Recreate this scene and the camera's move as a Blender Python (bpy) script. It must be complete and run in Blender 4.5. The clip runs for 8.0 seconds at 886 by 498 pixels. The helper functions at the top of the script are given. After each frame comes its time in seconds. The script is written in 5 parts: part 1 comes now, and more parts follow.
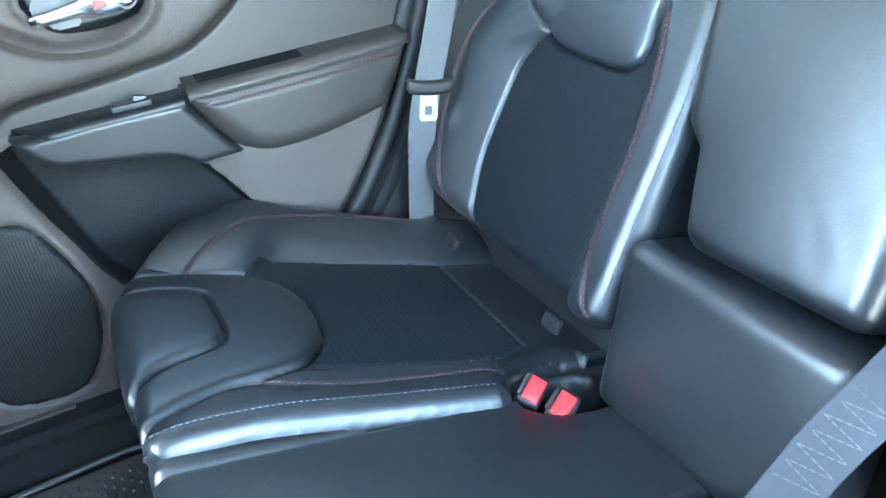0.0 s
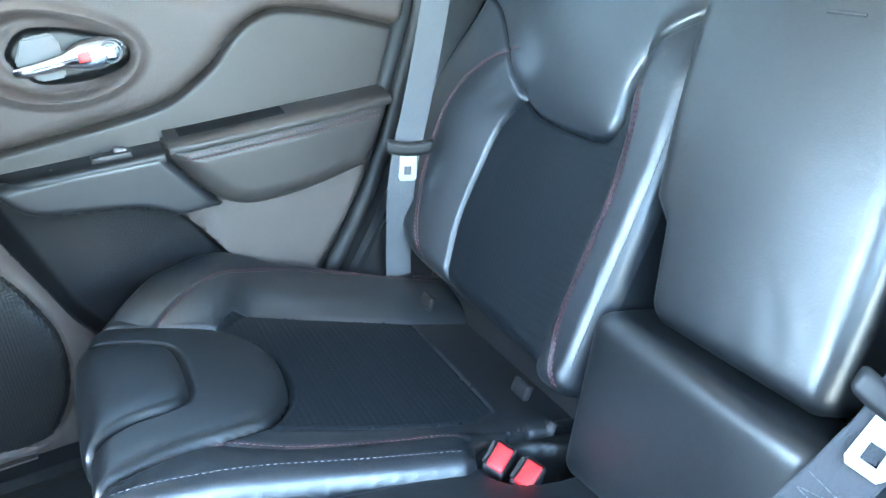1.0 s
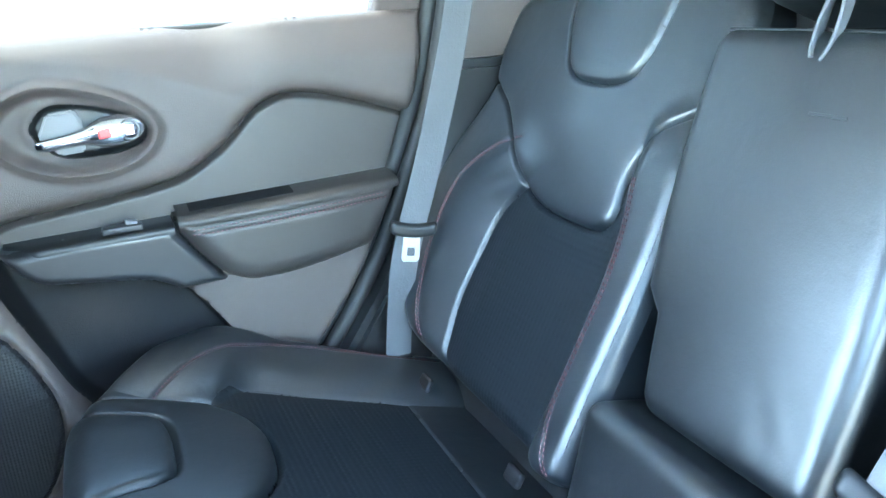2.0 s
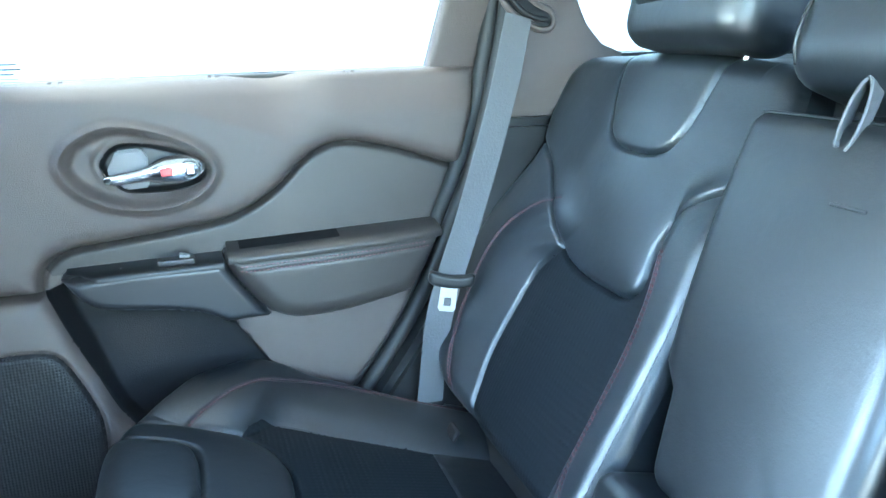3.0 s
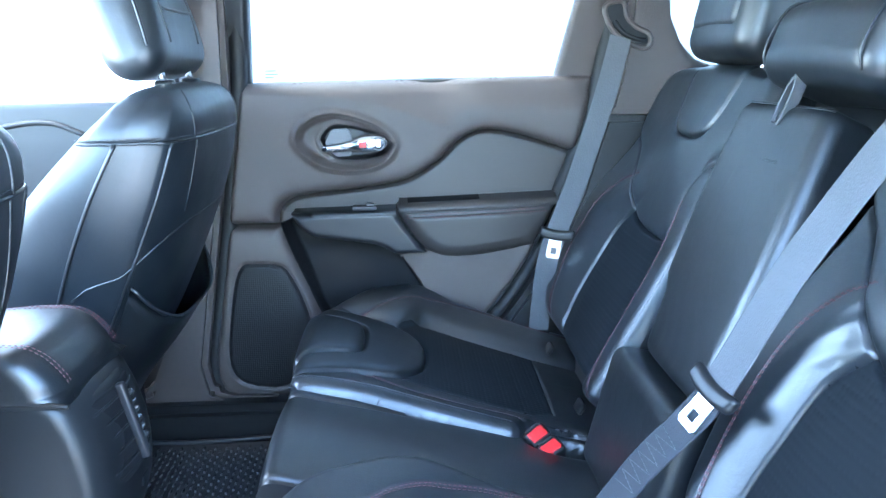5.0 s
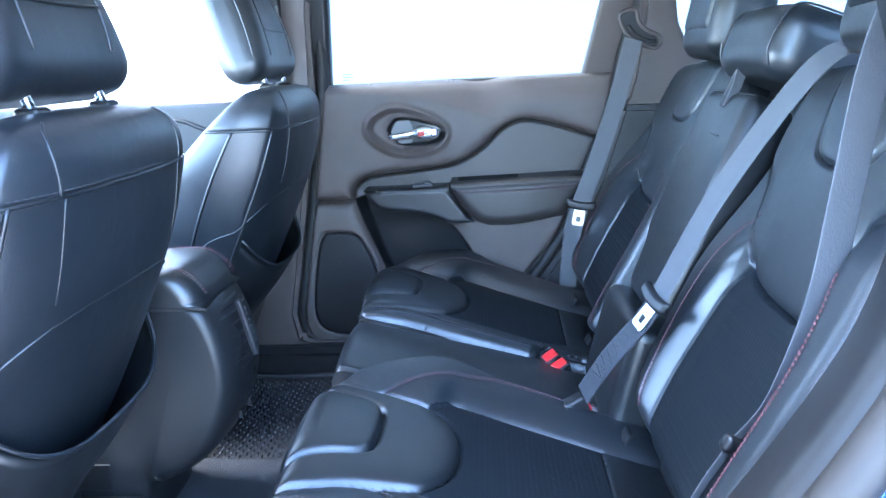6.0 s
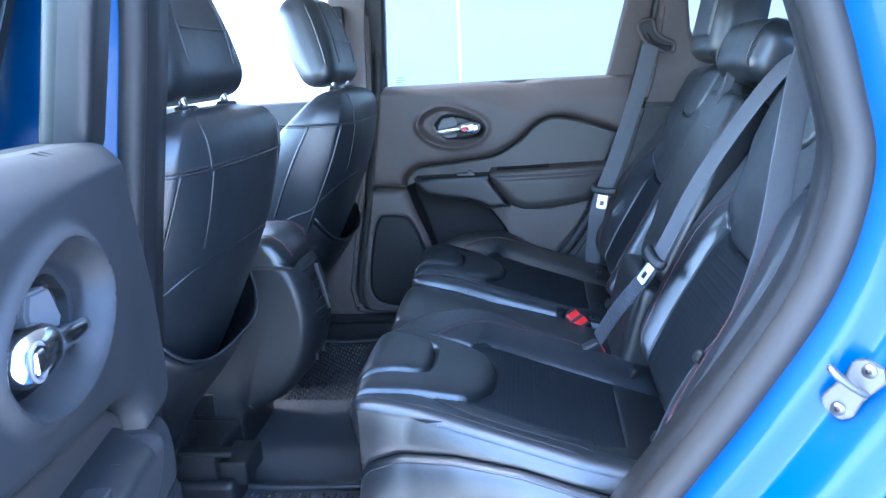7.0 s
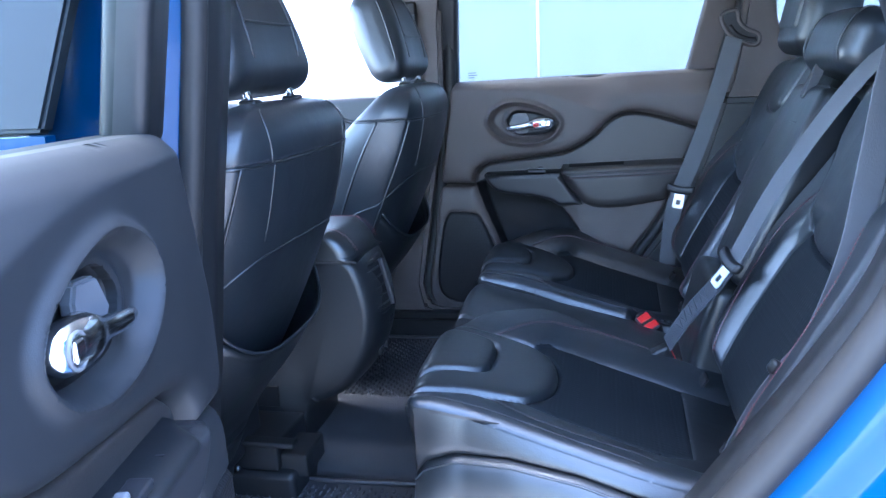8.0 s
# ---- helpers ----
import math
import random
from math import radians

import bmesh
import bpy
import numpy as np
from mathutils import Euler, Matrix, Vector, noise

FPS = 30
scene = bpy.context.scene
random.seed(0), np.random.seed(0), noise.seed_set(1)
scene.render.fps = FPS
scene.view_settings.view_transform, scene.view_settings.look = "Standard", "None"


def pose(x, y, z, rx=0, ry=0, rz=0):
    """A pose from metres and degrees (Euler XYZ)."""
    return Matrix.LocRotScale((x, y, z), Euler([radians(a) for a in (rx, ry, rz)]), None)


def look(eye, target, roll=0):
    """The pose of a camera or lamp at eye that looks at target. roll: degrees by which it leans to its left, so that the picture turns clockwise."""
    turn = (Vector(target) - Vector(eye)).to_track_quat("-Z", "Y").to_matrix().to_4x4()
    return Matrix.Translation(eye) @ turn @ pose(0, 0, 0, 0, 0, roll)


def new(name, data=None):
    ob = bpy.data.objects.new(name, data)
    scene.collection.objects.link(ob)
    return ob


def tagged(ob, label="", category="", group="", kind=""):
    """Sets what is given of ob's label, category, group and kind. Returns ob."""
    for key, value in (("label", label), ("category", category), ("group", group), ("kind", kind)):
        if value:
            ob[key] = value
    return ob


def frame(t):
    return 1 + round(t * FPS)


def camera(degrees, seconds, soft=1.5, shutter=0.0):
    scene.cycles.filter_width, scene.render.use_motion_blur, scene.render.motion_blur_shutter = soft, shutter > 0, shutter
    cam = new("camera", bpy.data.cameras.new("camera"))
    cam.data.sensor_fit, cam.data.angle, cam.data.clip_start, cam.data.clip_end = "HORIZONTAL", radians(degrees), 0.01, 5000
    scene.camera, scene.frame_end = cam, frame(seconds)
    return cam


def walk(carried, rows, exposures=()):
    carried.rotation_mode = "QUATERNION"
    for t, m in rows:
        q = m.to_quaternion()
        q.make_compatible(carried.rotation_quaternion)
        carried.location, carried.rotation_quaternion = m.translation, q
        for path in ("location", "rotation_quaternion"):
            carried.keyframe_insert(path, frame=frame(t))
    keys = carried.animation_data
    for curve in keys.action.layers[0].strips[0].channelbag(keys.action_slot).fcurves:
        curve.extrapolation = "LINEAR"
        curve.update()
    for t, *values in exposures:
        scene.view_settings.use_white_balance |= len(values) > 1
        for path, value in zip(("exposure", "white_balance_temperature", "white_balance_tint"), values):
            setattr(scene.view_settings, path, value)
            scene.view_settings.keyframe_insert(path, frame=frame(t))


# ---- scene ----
cam = camera(61.3, 8.0)
PATH = [
    (0, (0.06, -0.406, 0.865), (0.767, 1.203, -0.089), -7.1),
    (0.5, (0.072, -0.408, 0.87), (0.804, 1.217, -0.038), -6.1),
    (1, (0.082, -0.411, 0.882), (0.851, 1.231, 0.036), -4.7),
    (1.5, (0.095, -0.417, 0.891), (0.89, 1.253, 0.129), -3.3),
    (2.8, (0.117, -0.455, 0.882), (0.798, 1.354, 0.367), -1.3),
    (3, (0.135, -0.462, 0.917), (0.76, 1.357, 0.368), -0.7),
    (3.5, (0.17, -0.51, 0.914), (0.662, 1.359, 0.401), -0.3),
    (4, (0.196, -0.592, 0.902), (0.549, 1.316, 0.417), -0.1),
    (4.5, (0.184, -0.74, 0.899), (0.412, 1.187, 0.414), -0.2),
    (5, (0.189, -0.919, 0.9), (0.294, 1.018, 0.414), -0.6),
    (6.3, (0.282, -1.375, 0.909), (0.128, 0.56, 0.426), -2.3),
    (6.5, (0.279, -1.442, 0.911), (0.109, 0.491, 0.426), -2.3),
    (7, (0.284, -1.566, 0.918), (0.064, 0.363, 0.44), -2.6),
    (7.5, (0.29, -1.601, 0.92), (-0.001, 0.321, 0.446), -2.7),
    (8, (0.306, -1.538, 0.911), (-0.117, 0.357, 0.435), -2.9),
]
walk(cam, [(t, look(eye, target, roll)) for t, eye, target, roll in PATH],
     [(0, 6.8, 6400, -3), (1.5, 6.75, 6300, -4), (3.5, 6.3, 5850, -7), (5.2, 5.93, 5600, 3), (6.5, 5.5, 5400, 8), (7.0, 5.2, 5350, 9), (8.0, 4.9, 5400, 11)])

# ---------------------------------------------------------------- world and light
world = bpy.data.worlds.new("sky")
scene.world = world
world.use_nodes = True
wn = world.node_tree
sky = wn.nodes.new("ShaderNodeTexSky")
sky.sky_type, sky.sun_disc = "NISHITA", False
sky.sun_elevation, sky.sun_rotation = radians(70), radians(267)
sky.air_density, sky.dust_density, sky.ozone_density = 1.0, 1.5, 1.0
wn.nodes["Background"].inputs["Strength"].default_value = 0.15
wn.links.new(sky.outputs[0], wn.nodes["Background"].inputs["Color"])
sun = new("sun", bpy.data.lights.new("sun", "SUN"))
sun.data.energy, sun.data.angle, sun.data.color = 0.5, radians(40), (1.0, 0.96, 0.90)
sun.matrix_world = look((0, 0, 0), (0.36, 0.02, -1.0))

MID = 0.04          # the car's middle plane

# ---------------------------------------------------------------- materials
def material(name, colour, rough=0.5, metal=0.0, coat=0.0, spec=0.5):
    m = bpy.data.materials.new(name)
    m.use_nodes = True
    b = m.node_tree.nodes["Principled BSDF"]
    b.inputs["Base Color"].default_value = (*colour, 1)
    b.inputs["Roughness"].default_value = rough
    b.inputs["Metallic"].default_value = metal
    b.inputs["Coat Weight"].default_value = coat
    b.inputs["Specular IOR Level"].default_value = spec
    return m


def grain(m, scale, strength, dist=0.0004, kind="noise", blotch=0.0, stretch=None, rough_var=0.0, stray=1.0, wave=0.0):
    """Fine relief at real size, with a soft blotch of colour and gloss."""
    nt = m.node_tree
    n, l = nt.nodes, nt.links
    b = n["Principled BSDF"]
    co = n.new("ShaderNodeTexCoord").outputs["Object"]
    if stretch:
        mp = n.new("ShaderNodeMapping")
        mp.inputs["Scale"].default_value = stretch
        l.new(co, mp.inputs[0])
        co = mp.outputs[0]
    if kind == "voronoi":
        tex = n.new("ShaderNodeTexVoronoi")
        tex.feature = "SMOOTH_F1"
        tex.inputs["Randomness"].default_value = stray
        out = tex.outputs["Distance"]
    else:
        tex = n.new("ShaderNodeTexNoise")
        tex.inputs["Detail"].default_value = 4
        out = tex.outputs["Fac"]
    tex.inputs["Scale"].default_value = scale
    l.new(co, tex.inputs["Vector"])
    bump = n.new("ShaderNodeBump")
    bump.inputs["Strength"].default_value = strength
    bump.inputs["Distance"].default_value = dist
    l.new(out, bump.inputs["Height"])
    l.new(bump.outputs[0], b.inputs["Normal"])
    if wave:
        slow = n.new("ShaderNodeTexNoise")
        slow.inputs["Scale"].default_value = 26.0
        slow.inputs["Detail"].default_value = 3
        slow.inputs["Distortion"].default_value = 0.6
        l.new(co, slow.inputs["Vector"])
        under = n.new("ShaderNodeBump")
        under.inputs["Strength"].default_value = wave
        under.inputs["Distance"].default_value = 0.004
        l.new(slow.outputs["Fac"], under.inputs["Height"])
        l.new(under.outputs[0], bump.inputs["Normal"])
    if blotch or rough_var:
        big = n.new("ShaderNodeTexNoise")
        big.inputs["Scale"].default_value = 9.0
        big.inputs["Detail"].default_value = 5
        l.new(co, big.inputs["Vector"])
        if blotch:
            mix = n.new("ShaderNodeMixRGB")
            c = b.inputs["Base Color"].default_value
            mix.inputs[1].default_value = tuple(v * (1 - blotch) for v in c[:3]) + (1,)
            mix.inputs[2].default_value = tuple(v * (1 + blotch) for v in c[:3]) + (1,)
            l.new(big.outputs["Fac"], mix.inputs[0])
            l.new(mix.outputs[0], b.inputs["Base Color"])
        if rough_var:
            mr = n.new("ShaderNodeMapRange")
            r = b.inputs["Roughness"].default_value
            mr.inputs["From Min"].default_value, mr.inputs["From Max"].default_value = 0.3, 0.7
            mr.inputs["To Min"].default_value, mr.inputs["To Max"].default_value = r - rough_var, r + rough_var
            l.new(big.outputs["Fac"], mr.inputs["Value"])
            l.new(mr.outputs[0], b.inputs["Roughness"])
    return m


LEATHER = grain(material("black_leather", (0.0040, 0.0052, 0.0064), 0.40, 0, 0, 0.72), 480, 0.30, 0.0005, "noise", 0.2, None, 0.05, 1.0, 0.18)
LEATHER_B = grain(material("leather_smooth", (0.0058, 0.0080, 0.0104), 0.41, 0, 0, 0.72), 480, 0.26, 0.0005, "noise", 0.2, None, 0.05, 1.0, 0.18)
FABRIC = grain(material("perforated_leather", (0.0045, 0.0064, 0.0084), 0.66, 0, 0, 0.15), 125, 0.7, 0.0014, "voronoi", 0.0, None, 0.0, 0.12)
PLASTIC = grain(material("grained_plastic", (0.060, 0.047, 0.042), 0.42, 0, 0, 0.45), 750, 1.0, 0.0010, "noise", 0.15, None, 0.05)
PLASTIC_D = grain(material("dark_plastic", (0.009, 0.0095, 0.0105), 0.42, 0, 0, 0.36), 1200, 0.25, 0.0003, "noise", 0.15, None, 0.05)
TRIM_GLOSS = grain(material("satin_plastic", (0.016, 0.016, 0.018), 0.36, 0, 0, 0.35), 700, 0.08, 0.0002, "noise", 0.1)
GRILLE = grain(material("speaker_mesh", (0.007, 0.007, 0.008), 0.5, 0, 0, 0.3), 210, 1.0, 0.0025, "voronoi", 0.0, None, 0.0, 0.1)
WEB = grain(material("belt_webbing", (0.066, 0.068, 0.073), 0.8), 260, 0.7, 0.0006, "noise", 0.12, (1, 3, 1))
CHROME = material("chrome", (0.75, 0.76, 0.78), 0.14, 1.0)
STEEL = grain(material("zinc_steel", (0.15, 0.155, 0.16), 0.48, 1.0), 300, 0.15, 0.0003)
VINYL = grain(material("door_vinyl", (0.030, 0.0255, 0.0235), 0.46, 0, 0, 0.38), 520, 0.4, 0.0006, "noise", 0.15, None, 0.05)
RED = material("red_plastic", (0.48, 0.010, 0.012), 0.35)
BLADE = grain(material("polished_steel", (0.50, 0.52, 0.54), 0.32, 1.0), 300, 0.12, 0.0003)
WEB_D = grain(material("dark_webbing", (0.018, 0.020, 0.025), 0.8), 260, 0.9, 0.0008, "noise", 0.25, (1, 3, 1))
# the door plastic again, darkened to hold the shade on the open door
PLASTIC_SHADE = grain(material("soft_touch_plastic", (0.010, 0.0108, 0.0125), 0.55, 0, 0, 0.4), 900, 0.35, 0.0003, "noise", 0.15, None, 0.05)
RED_THREAD = material("red_thread", (0.10, 0.032, 0.037), 0.7)
PALE_THREAD = material("pale_thread", (0.07, 0.07, 0.076), 0.7)
GREY_THREAD = material("grey_thread", (0.055, 0.053, 0.060), 0.7)
RUBBER = grain(material("rubber_seal", (0.013, 0.0125, 0.0125), 0.55, 0, 0, 0.3), 900, 0.2, 0.0003, "noise", 0.15)
CARPET = grain(material("carpet", (0.020, 0.021, 0.024), 0.95), 700, 1.0, 0.003, "noise", 0.25)
RIDGE = material("mat_ridge", (0.06, 0.062, 0.068), 0.22)
MAT = grain(material("rubber_mat", (0.018, 0.019, 0.022), 0.5), 500, 0.2, 0.0004)
PAINT = grain(material("blue_paint", (0.0, 0.030, 0.092), 0.34, 0.1, 0.2, 0.25), 2200, 0.12, 0.0002)
# near-black that puts the shade of hollows and creases into their colour
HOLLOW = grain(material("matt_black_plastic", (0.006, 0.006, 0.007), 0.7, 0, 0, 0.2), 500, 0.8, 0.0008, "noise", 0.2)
ROOF = grain(material("headliner", (0.48, 0.46, 0.42), 0.95), 900, 0.4, 0.0005, "noise", 0.1)
GREY_PL = grain(material("grey_plastic", (0.10, 0.10, 0.105), 0.5), 1200, 0.2, 0.0003)
GLASS = bpy.data.materials.new("glass")
GLASS.use_nodes = True
gb = GLASS.node_tree.nodes["Principled BSDF"]
gb.inputs["Base Color"].default_value = (0.93, 0.97, 0.97, 1)
gb.inputs["Transmission Weight"].default_value = 1.0
gb.inputs["Roughness"].default_value, gb.inputs["IOR"].default_value = 0.0, 1.01

PRIVACY = GLASS.copy()
PRIVACY.name = "privacy_glass"
PRIVACY.node_tree.nodes["Principled BSDF"].inputs["Base Color"].default_value = (0.019, 0.0245, 0.026, 1)

# the privacy glass again, the open door's brighter light put into its tint
PRIVACY_LIT = GLASS.copy()
PRIVACY_LIT.name = "shaded_glass"
PRIVACY_LIT.node_tree.nodes["Principled BSDF"].inputs["Base Color"].default_value = (0.30, 0.38, 0.38, 1)

TINTED = bpy.data.materials.new("tinted_glass")
TINTED.use_nodes = True
tb = TINTED.node_tree.nodes["Principled BSDF"]
tb.inputs["Base Color"].default_value = (0.85, 0.92, 0.88, 1)
tb.inputs["Transmission Weight"].default_value = 1.0
tb.inputs["Roughness"].default_value, tb.inputs["IOR"].default_value = 0.0, 1.1

# ---------------------------------------------------------------- mesh tools
def link(name, verts, faces, mat, parent=None, label="", smooth=True):
    me = bpy.data.meshes.new(name)
    me.from_pydata([tuple(map(float, v)) for v in verts], [], [tuple(map(int, f)) for f in faces])
    me.materials.append(mat)
    if smooth:
        me.polygons.foreach_set("use_smooth", [True] * len(me.polygons))
    me.update()
    ob = new(name, me)
    if parent:
        ob.parent = parent
    if label:
        tagged(ob, label)
    return ob


def thing(name, label, category, group="", at=(0, 0, 0), kind=""):
    ob = new(name)
    ob.location = at
    return tagged(ob, label, category, group, kind)


def part(name, bm, mat, parent=None, label="", smooth=True):
    me = bpy.data.meshes.new(name)
    bm.to_mesh(me)
    bm.free()
    me.materials.append(mat)
    if smooth:
        me.polygons.foreach_set("use_smooth", [True] * len(me.polygons))
    ob = new(name, me)
    if parent:
        ob.parent = parent
    if label:
        tagged(ob, label)
    return ob


def curve(pts, n=12, closed=False):
    """A smooth line through the points (Catmull-Rom), any dimension."""
    p = np.array(pts, float)
    k = len(p)
    out = []
    for i in range(k if closed else k - 1):
        a = p[(i - 1) % k] if closed or i > 0 else 2 * p[0] - p[1]
        b, c = p[i], p[(i + 1) % k]
        d = p[(i + 2) % k] if closed or i + 2 < k else 2 * p[-1] - p[-2]
        t = np.linspace(0, 1, n, endpoint=False)[:, None]
        out.append(0.5 * (2 * b + (c - a) * t + (2 * a - 5 * b + 4 * c - d) * t ** 2 + (3 * b - a - 3 * c + d) * t ** 3))
    out = np.concatenate(out)
    return out if closed else np.vstack([out, p[-1:]])


def dist(U, V, poly, closed=True):
    """Distance of each place to a line in the sheet, and the nearest place on it."""
    p = np.array(poly, float)
    q = np.roll(p, -1, 0)
    if not closed:
        p, q = p[:-1], q[:-1]
    best = np.full(U.shape, 9.0)
    nu, nv = np.zeros(U.shape), np.zeros(U.shape)
    for (ax, ay), (bx, by) in zip(p, q):
        dx, dy = bx - ax, by - ay
        t = np.clip(((U - ax) * dx + (V - ay) * dy) / (dx * dx + dy * dy + 1e-12), 0, 1)
        cx, cy = ax + t * dx, ay + t * dy
        d = np.hypot(U - cx, V - cy)
        m = d < best
        best[m], nu[m], nv[m] = d[m], cx[m], cy[m]
    return best, nu, nv


def inside(U, V, poly):
    p = np.array(poly, float)
    res = np.zeros(U.shape, bool)
    for (ax, ay), (bx, by) in zip(p, np.roll(p, -1, 0)):
        if ay == by:
            continue
        c = ((ay > V) != (by > V)) & (U < (bx - ax) * (V - ay) / (by - ay) + ax)
        res ^= c
    return res


def signed(U, V, poly):
    """Distance to the outline, positive inside."""
    d = dist(U, V, poly)[0]
    return np.where(inside(U, V, poly), d, -d)


def ease(x):
    x = np.clip(x, 0, 1)
    return x * x * (3 - 2 * x)


def pad(s, r, h):
    """A cushioned edge: height h reached over about r."""
    return np.where(s > 0, h * (1 - np.exp(-np.maximum(s, 0) / r)), 0)


def groove(d, w, depth):
    return -depth * np.exp(-(d / w) ** 2)


def sheet(fn, box, step, regions, parent, skirt=None, outline=None):
    """One moulded surface fn(U, V) -> N x 3, cut along its seams into parts. regions: (name, outline, material, label), the first that
    holds a place wins. skirt: an offset by which the outer edge is drawn back, to give the piece its thickness."""
    u0, u1, v0, v1 = box
    nu, nv = int(round((u1 - u0) / step)) + 1, int(round((v1 - v0) / step)) + 1
    U, V = np.meshgrid(np.linspace(u0, u1, nu), np.linspace(v0, v1, nv), indexing="ij")
    taken = np.zeros((nu - 1, nv - 1), bool)
    cu, cv = (U[:-1, :-1] + U[1:, 1:]) / 2, (V[:-1, :-1] + V[1:, 1:]) / 2
    if outline is not None:
        taken |= ~inside(cu, cv, outline)
    masks = []
    for name, poly, mat, label in regions:
        m = (inside(cu, cv, poly) if poly is not None else np.ones(cu.shape, bool)) & ~taken
        taken |= m
        masks.append(m)
    lines = [r[1] for r in regions if r[1] is not None] + ([outline] if outline is not None else [])
    su, sv, sd = U.copy(), V.copy(), np.full(U.shape, step * 0.62)
    for poly in lines:
        d, a, b = dist(U, V, poly)
        m = d < sd
        su[m], sv[m], sd[m] = a[m], b[m], d[m]
    idx = np.arange(nu * nv).reshape(nu, nv)
    quads = np.stack([idx[:-1, :-1], idx[1:, :-1], idx[1:, 1:], idx[:-1, 1:]], -1)
    fu, fv = su.ravel(), sv.ravel()
    made = []
    for (name, poly, mat, label), m in zip(regions, masks):
        f = quads[m]
        if not len(f):
            continue
        used, inv = np.unique(f, return_inverse=True)
        f = inv.reshape(-1, 4)
        verts = [tuple(v) for v in fn(fu[used], fv[used], name)]
        faces = [tuple(q) for q in f.tolist()]
        if skirt is not None:
            count = {}
            for q in faces:
                for a, b in zip(q, q[1:] + q[:1]):
                    if (b, a) in count:
                        del count[(b, a)]
                    else:
                        count[(a, b)] = 1
            ring = {}
            for a, b in count:
                for v in (a, b):
                    if v not in ring:
                        ring[v] = len(verts)
                        verts.append(verts[v])
                        verts.append(tuple(np.array(verts[v]) + np.array(skirt)))
                faces.append((ring[b], ring[a], ring[a] + 1, ring[b] + 1))
        made.append(link(name, verts, faces, mat, parent, label))
    return made


def tube(name, pts, r, mat, parent=None, label="", seg=8, closed=False, flat=None):
    """A round cord along the points; flat: (factor, axis) squashes it."""
    p = [Vector(q) for q in pts]
    k = len(p)
    verts, faces = [], []
    up = Vector((0, 0, 1))
    rr = r if hasattr(r, "__len__") else [r] * k
    last = None
    for i, q in enumerate(p):
        a = p[(i - 1) % k] if closed or i else q
        b = p[(i + 1) % k] if closed or i < k - 1 else q
        d = (b - a).normalized()
        s = last if last is not None else (d.cross(up) if abs(d.z) < 0.95 else d.cross(Vector((1, 0, 0))))
        s = (s - d * s.dot(d)).normalized()
        last = s
        t = d.cross(s)
        for j in range(seg):
            w = 2 * math.pi * j / seg
            verts.append(q + (s * math.cos(w) + t * math.sin(w)) * rr[i])
    for i in range(k if closed else k - 1):
        for j in range(seg):
            a, b = i * seg + j, i * seg + (j + 1) % seg
            c, d = ((i + 1) % k) * seg + (j + 1) % seg, ((i + 1) % k) * seg + j
            faces.append((a, b, c, d))
    if not closed:
        faces.append(tuple(range(seg))[::-1])
        faces.append(tuple((k - 1) * seg + j for j in range(seg)))
    return link(name, verts, faces, mat, parent, label)


def stitches(pts, mat, parent, length=0.0042, gap=0.0026, r=0.0007, label="", name="stitching"):
    """A row of single thread stitches along a line."""
    p = np.array(pts, float)
    seg = np.linalg.norm(np.diff(p, axis=0), axis=1)
    s = np.concatenate([[0], np.cumsum(seg)])
    verts, faces = [], []
    at = 0.0
    while at + length < s[-1]:
        a = np.array([np.interp(at, s, p[:, k]) for k in range(3)])
        b = np.array([np.interp(at + length, s, p[:, k]) for k in range(3)])
        d = Vector(b - a).normalized()
        x = d.orthogonal().normalized()
        y = d.cross(x)
        n0 = len(verts)
        for q, f in ((a, 0.5), (a * 0.7 + b * 0.3, 1.0), (a * 0.3 + b * 0.7, 1.0), (b, 0.5)):
            for j in range(5):
                w = 2 * math.pi * j / 5
                verts.append(Vector(q) + (x * math.cos(w) + y * math.sin(w)) * r * f)
        for i in range(3):
            for j in range(5):
                faces.append((n0 + i * 5 + j, n0 + i * 5 + (j + 1) % 5, n0 + (i + 1) * 5 + (j + 1) % 5, n0 + (i + 1) * 5 + j))
        at += length + gap
    return link(name, verts, faces, mat, parent, label)


def ribbon(name, pts, sides, width, thick, mat, parent=None, label=""):
    """A woven strap through the points; sides: the direction of its width at each point."""
    verts, faces = [], []
    n = len(pts)
    for i in range(n):
        p = Vector(pts[i])
        d = (Vector(pts[min(i + 1, n - 1)]) - Vector(pts[max(i - 1, 0)])).normalized()
        s = Vector(sides[i])
        s = (s - d * s.dot(d)).normalized()
        t = d.cross(s).normalized()
        w = width[i] if hasattr(width, "__len__") else width
        for a, b in ((-1, -0.5), (-0.94, -1), (0.94, -1), (1, -0.5), (1, 0.5), (0.94, 1), (-0.94, 1), (-1, 0.5)):
            verts.append(p + s * a * w / 2 + t * b * thick / 2)
    for i in range(n - 1):
        for j in range(8):
            faces.append((i * 8 + j, i * 8 + (j + 1) % 8, (i + 1) * 8 + (j + 1) % 8, (i + 1) * 8 + j))
    faces.append(tuple(range(8))[::-1])
    faces.append(tuple((n - 1) * 8 + j for j in range(8)))
    return link(name, verts, faces, mat, parent, label, smooth=False)


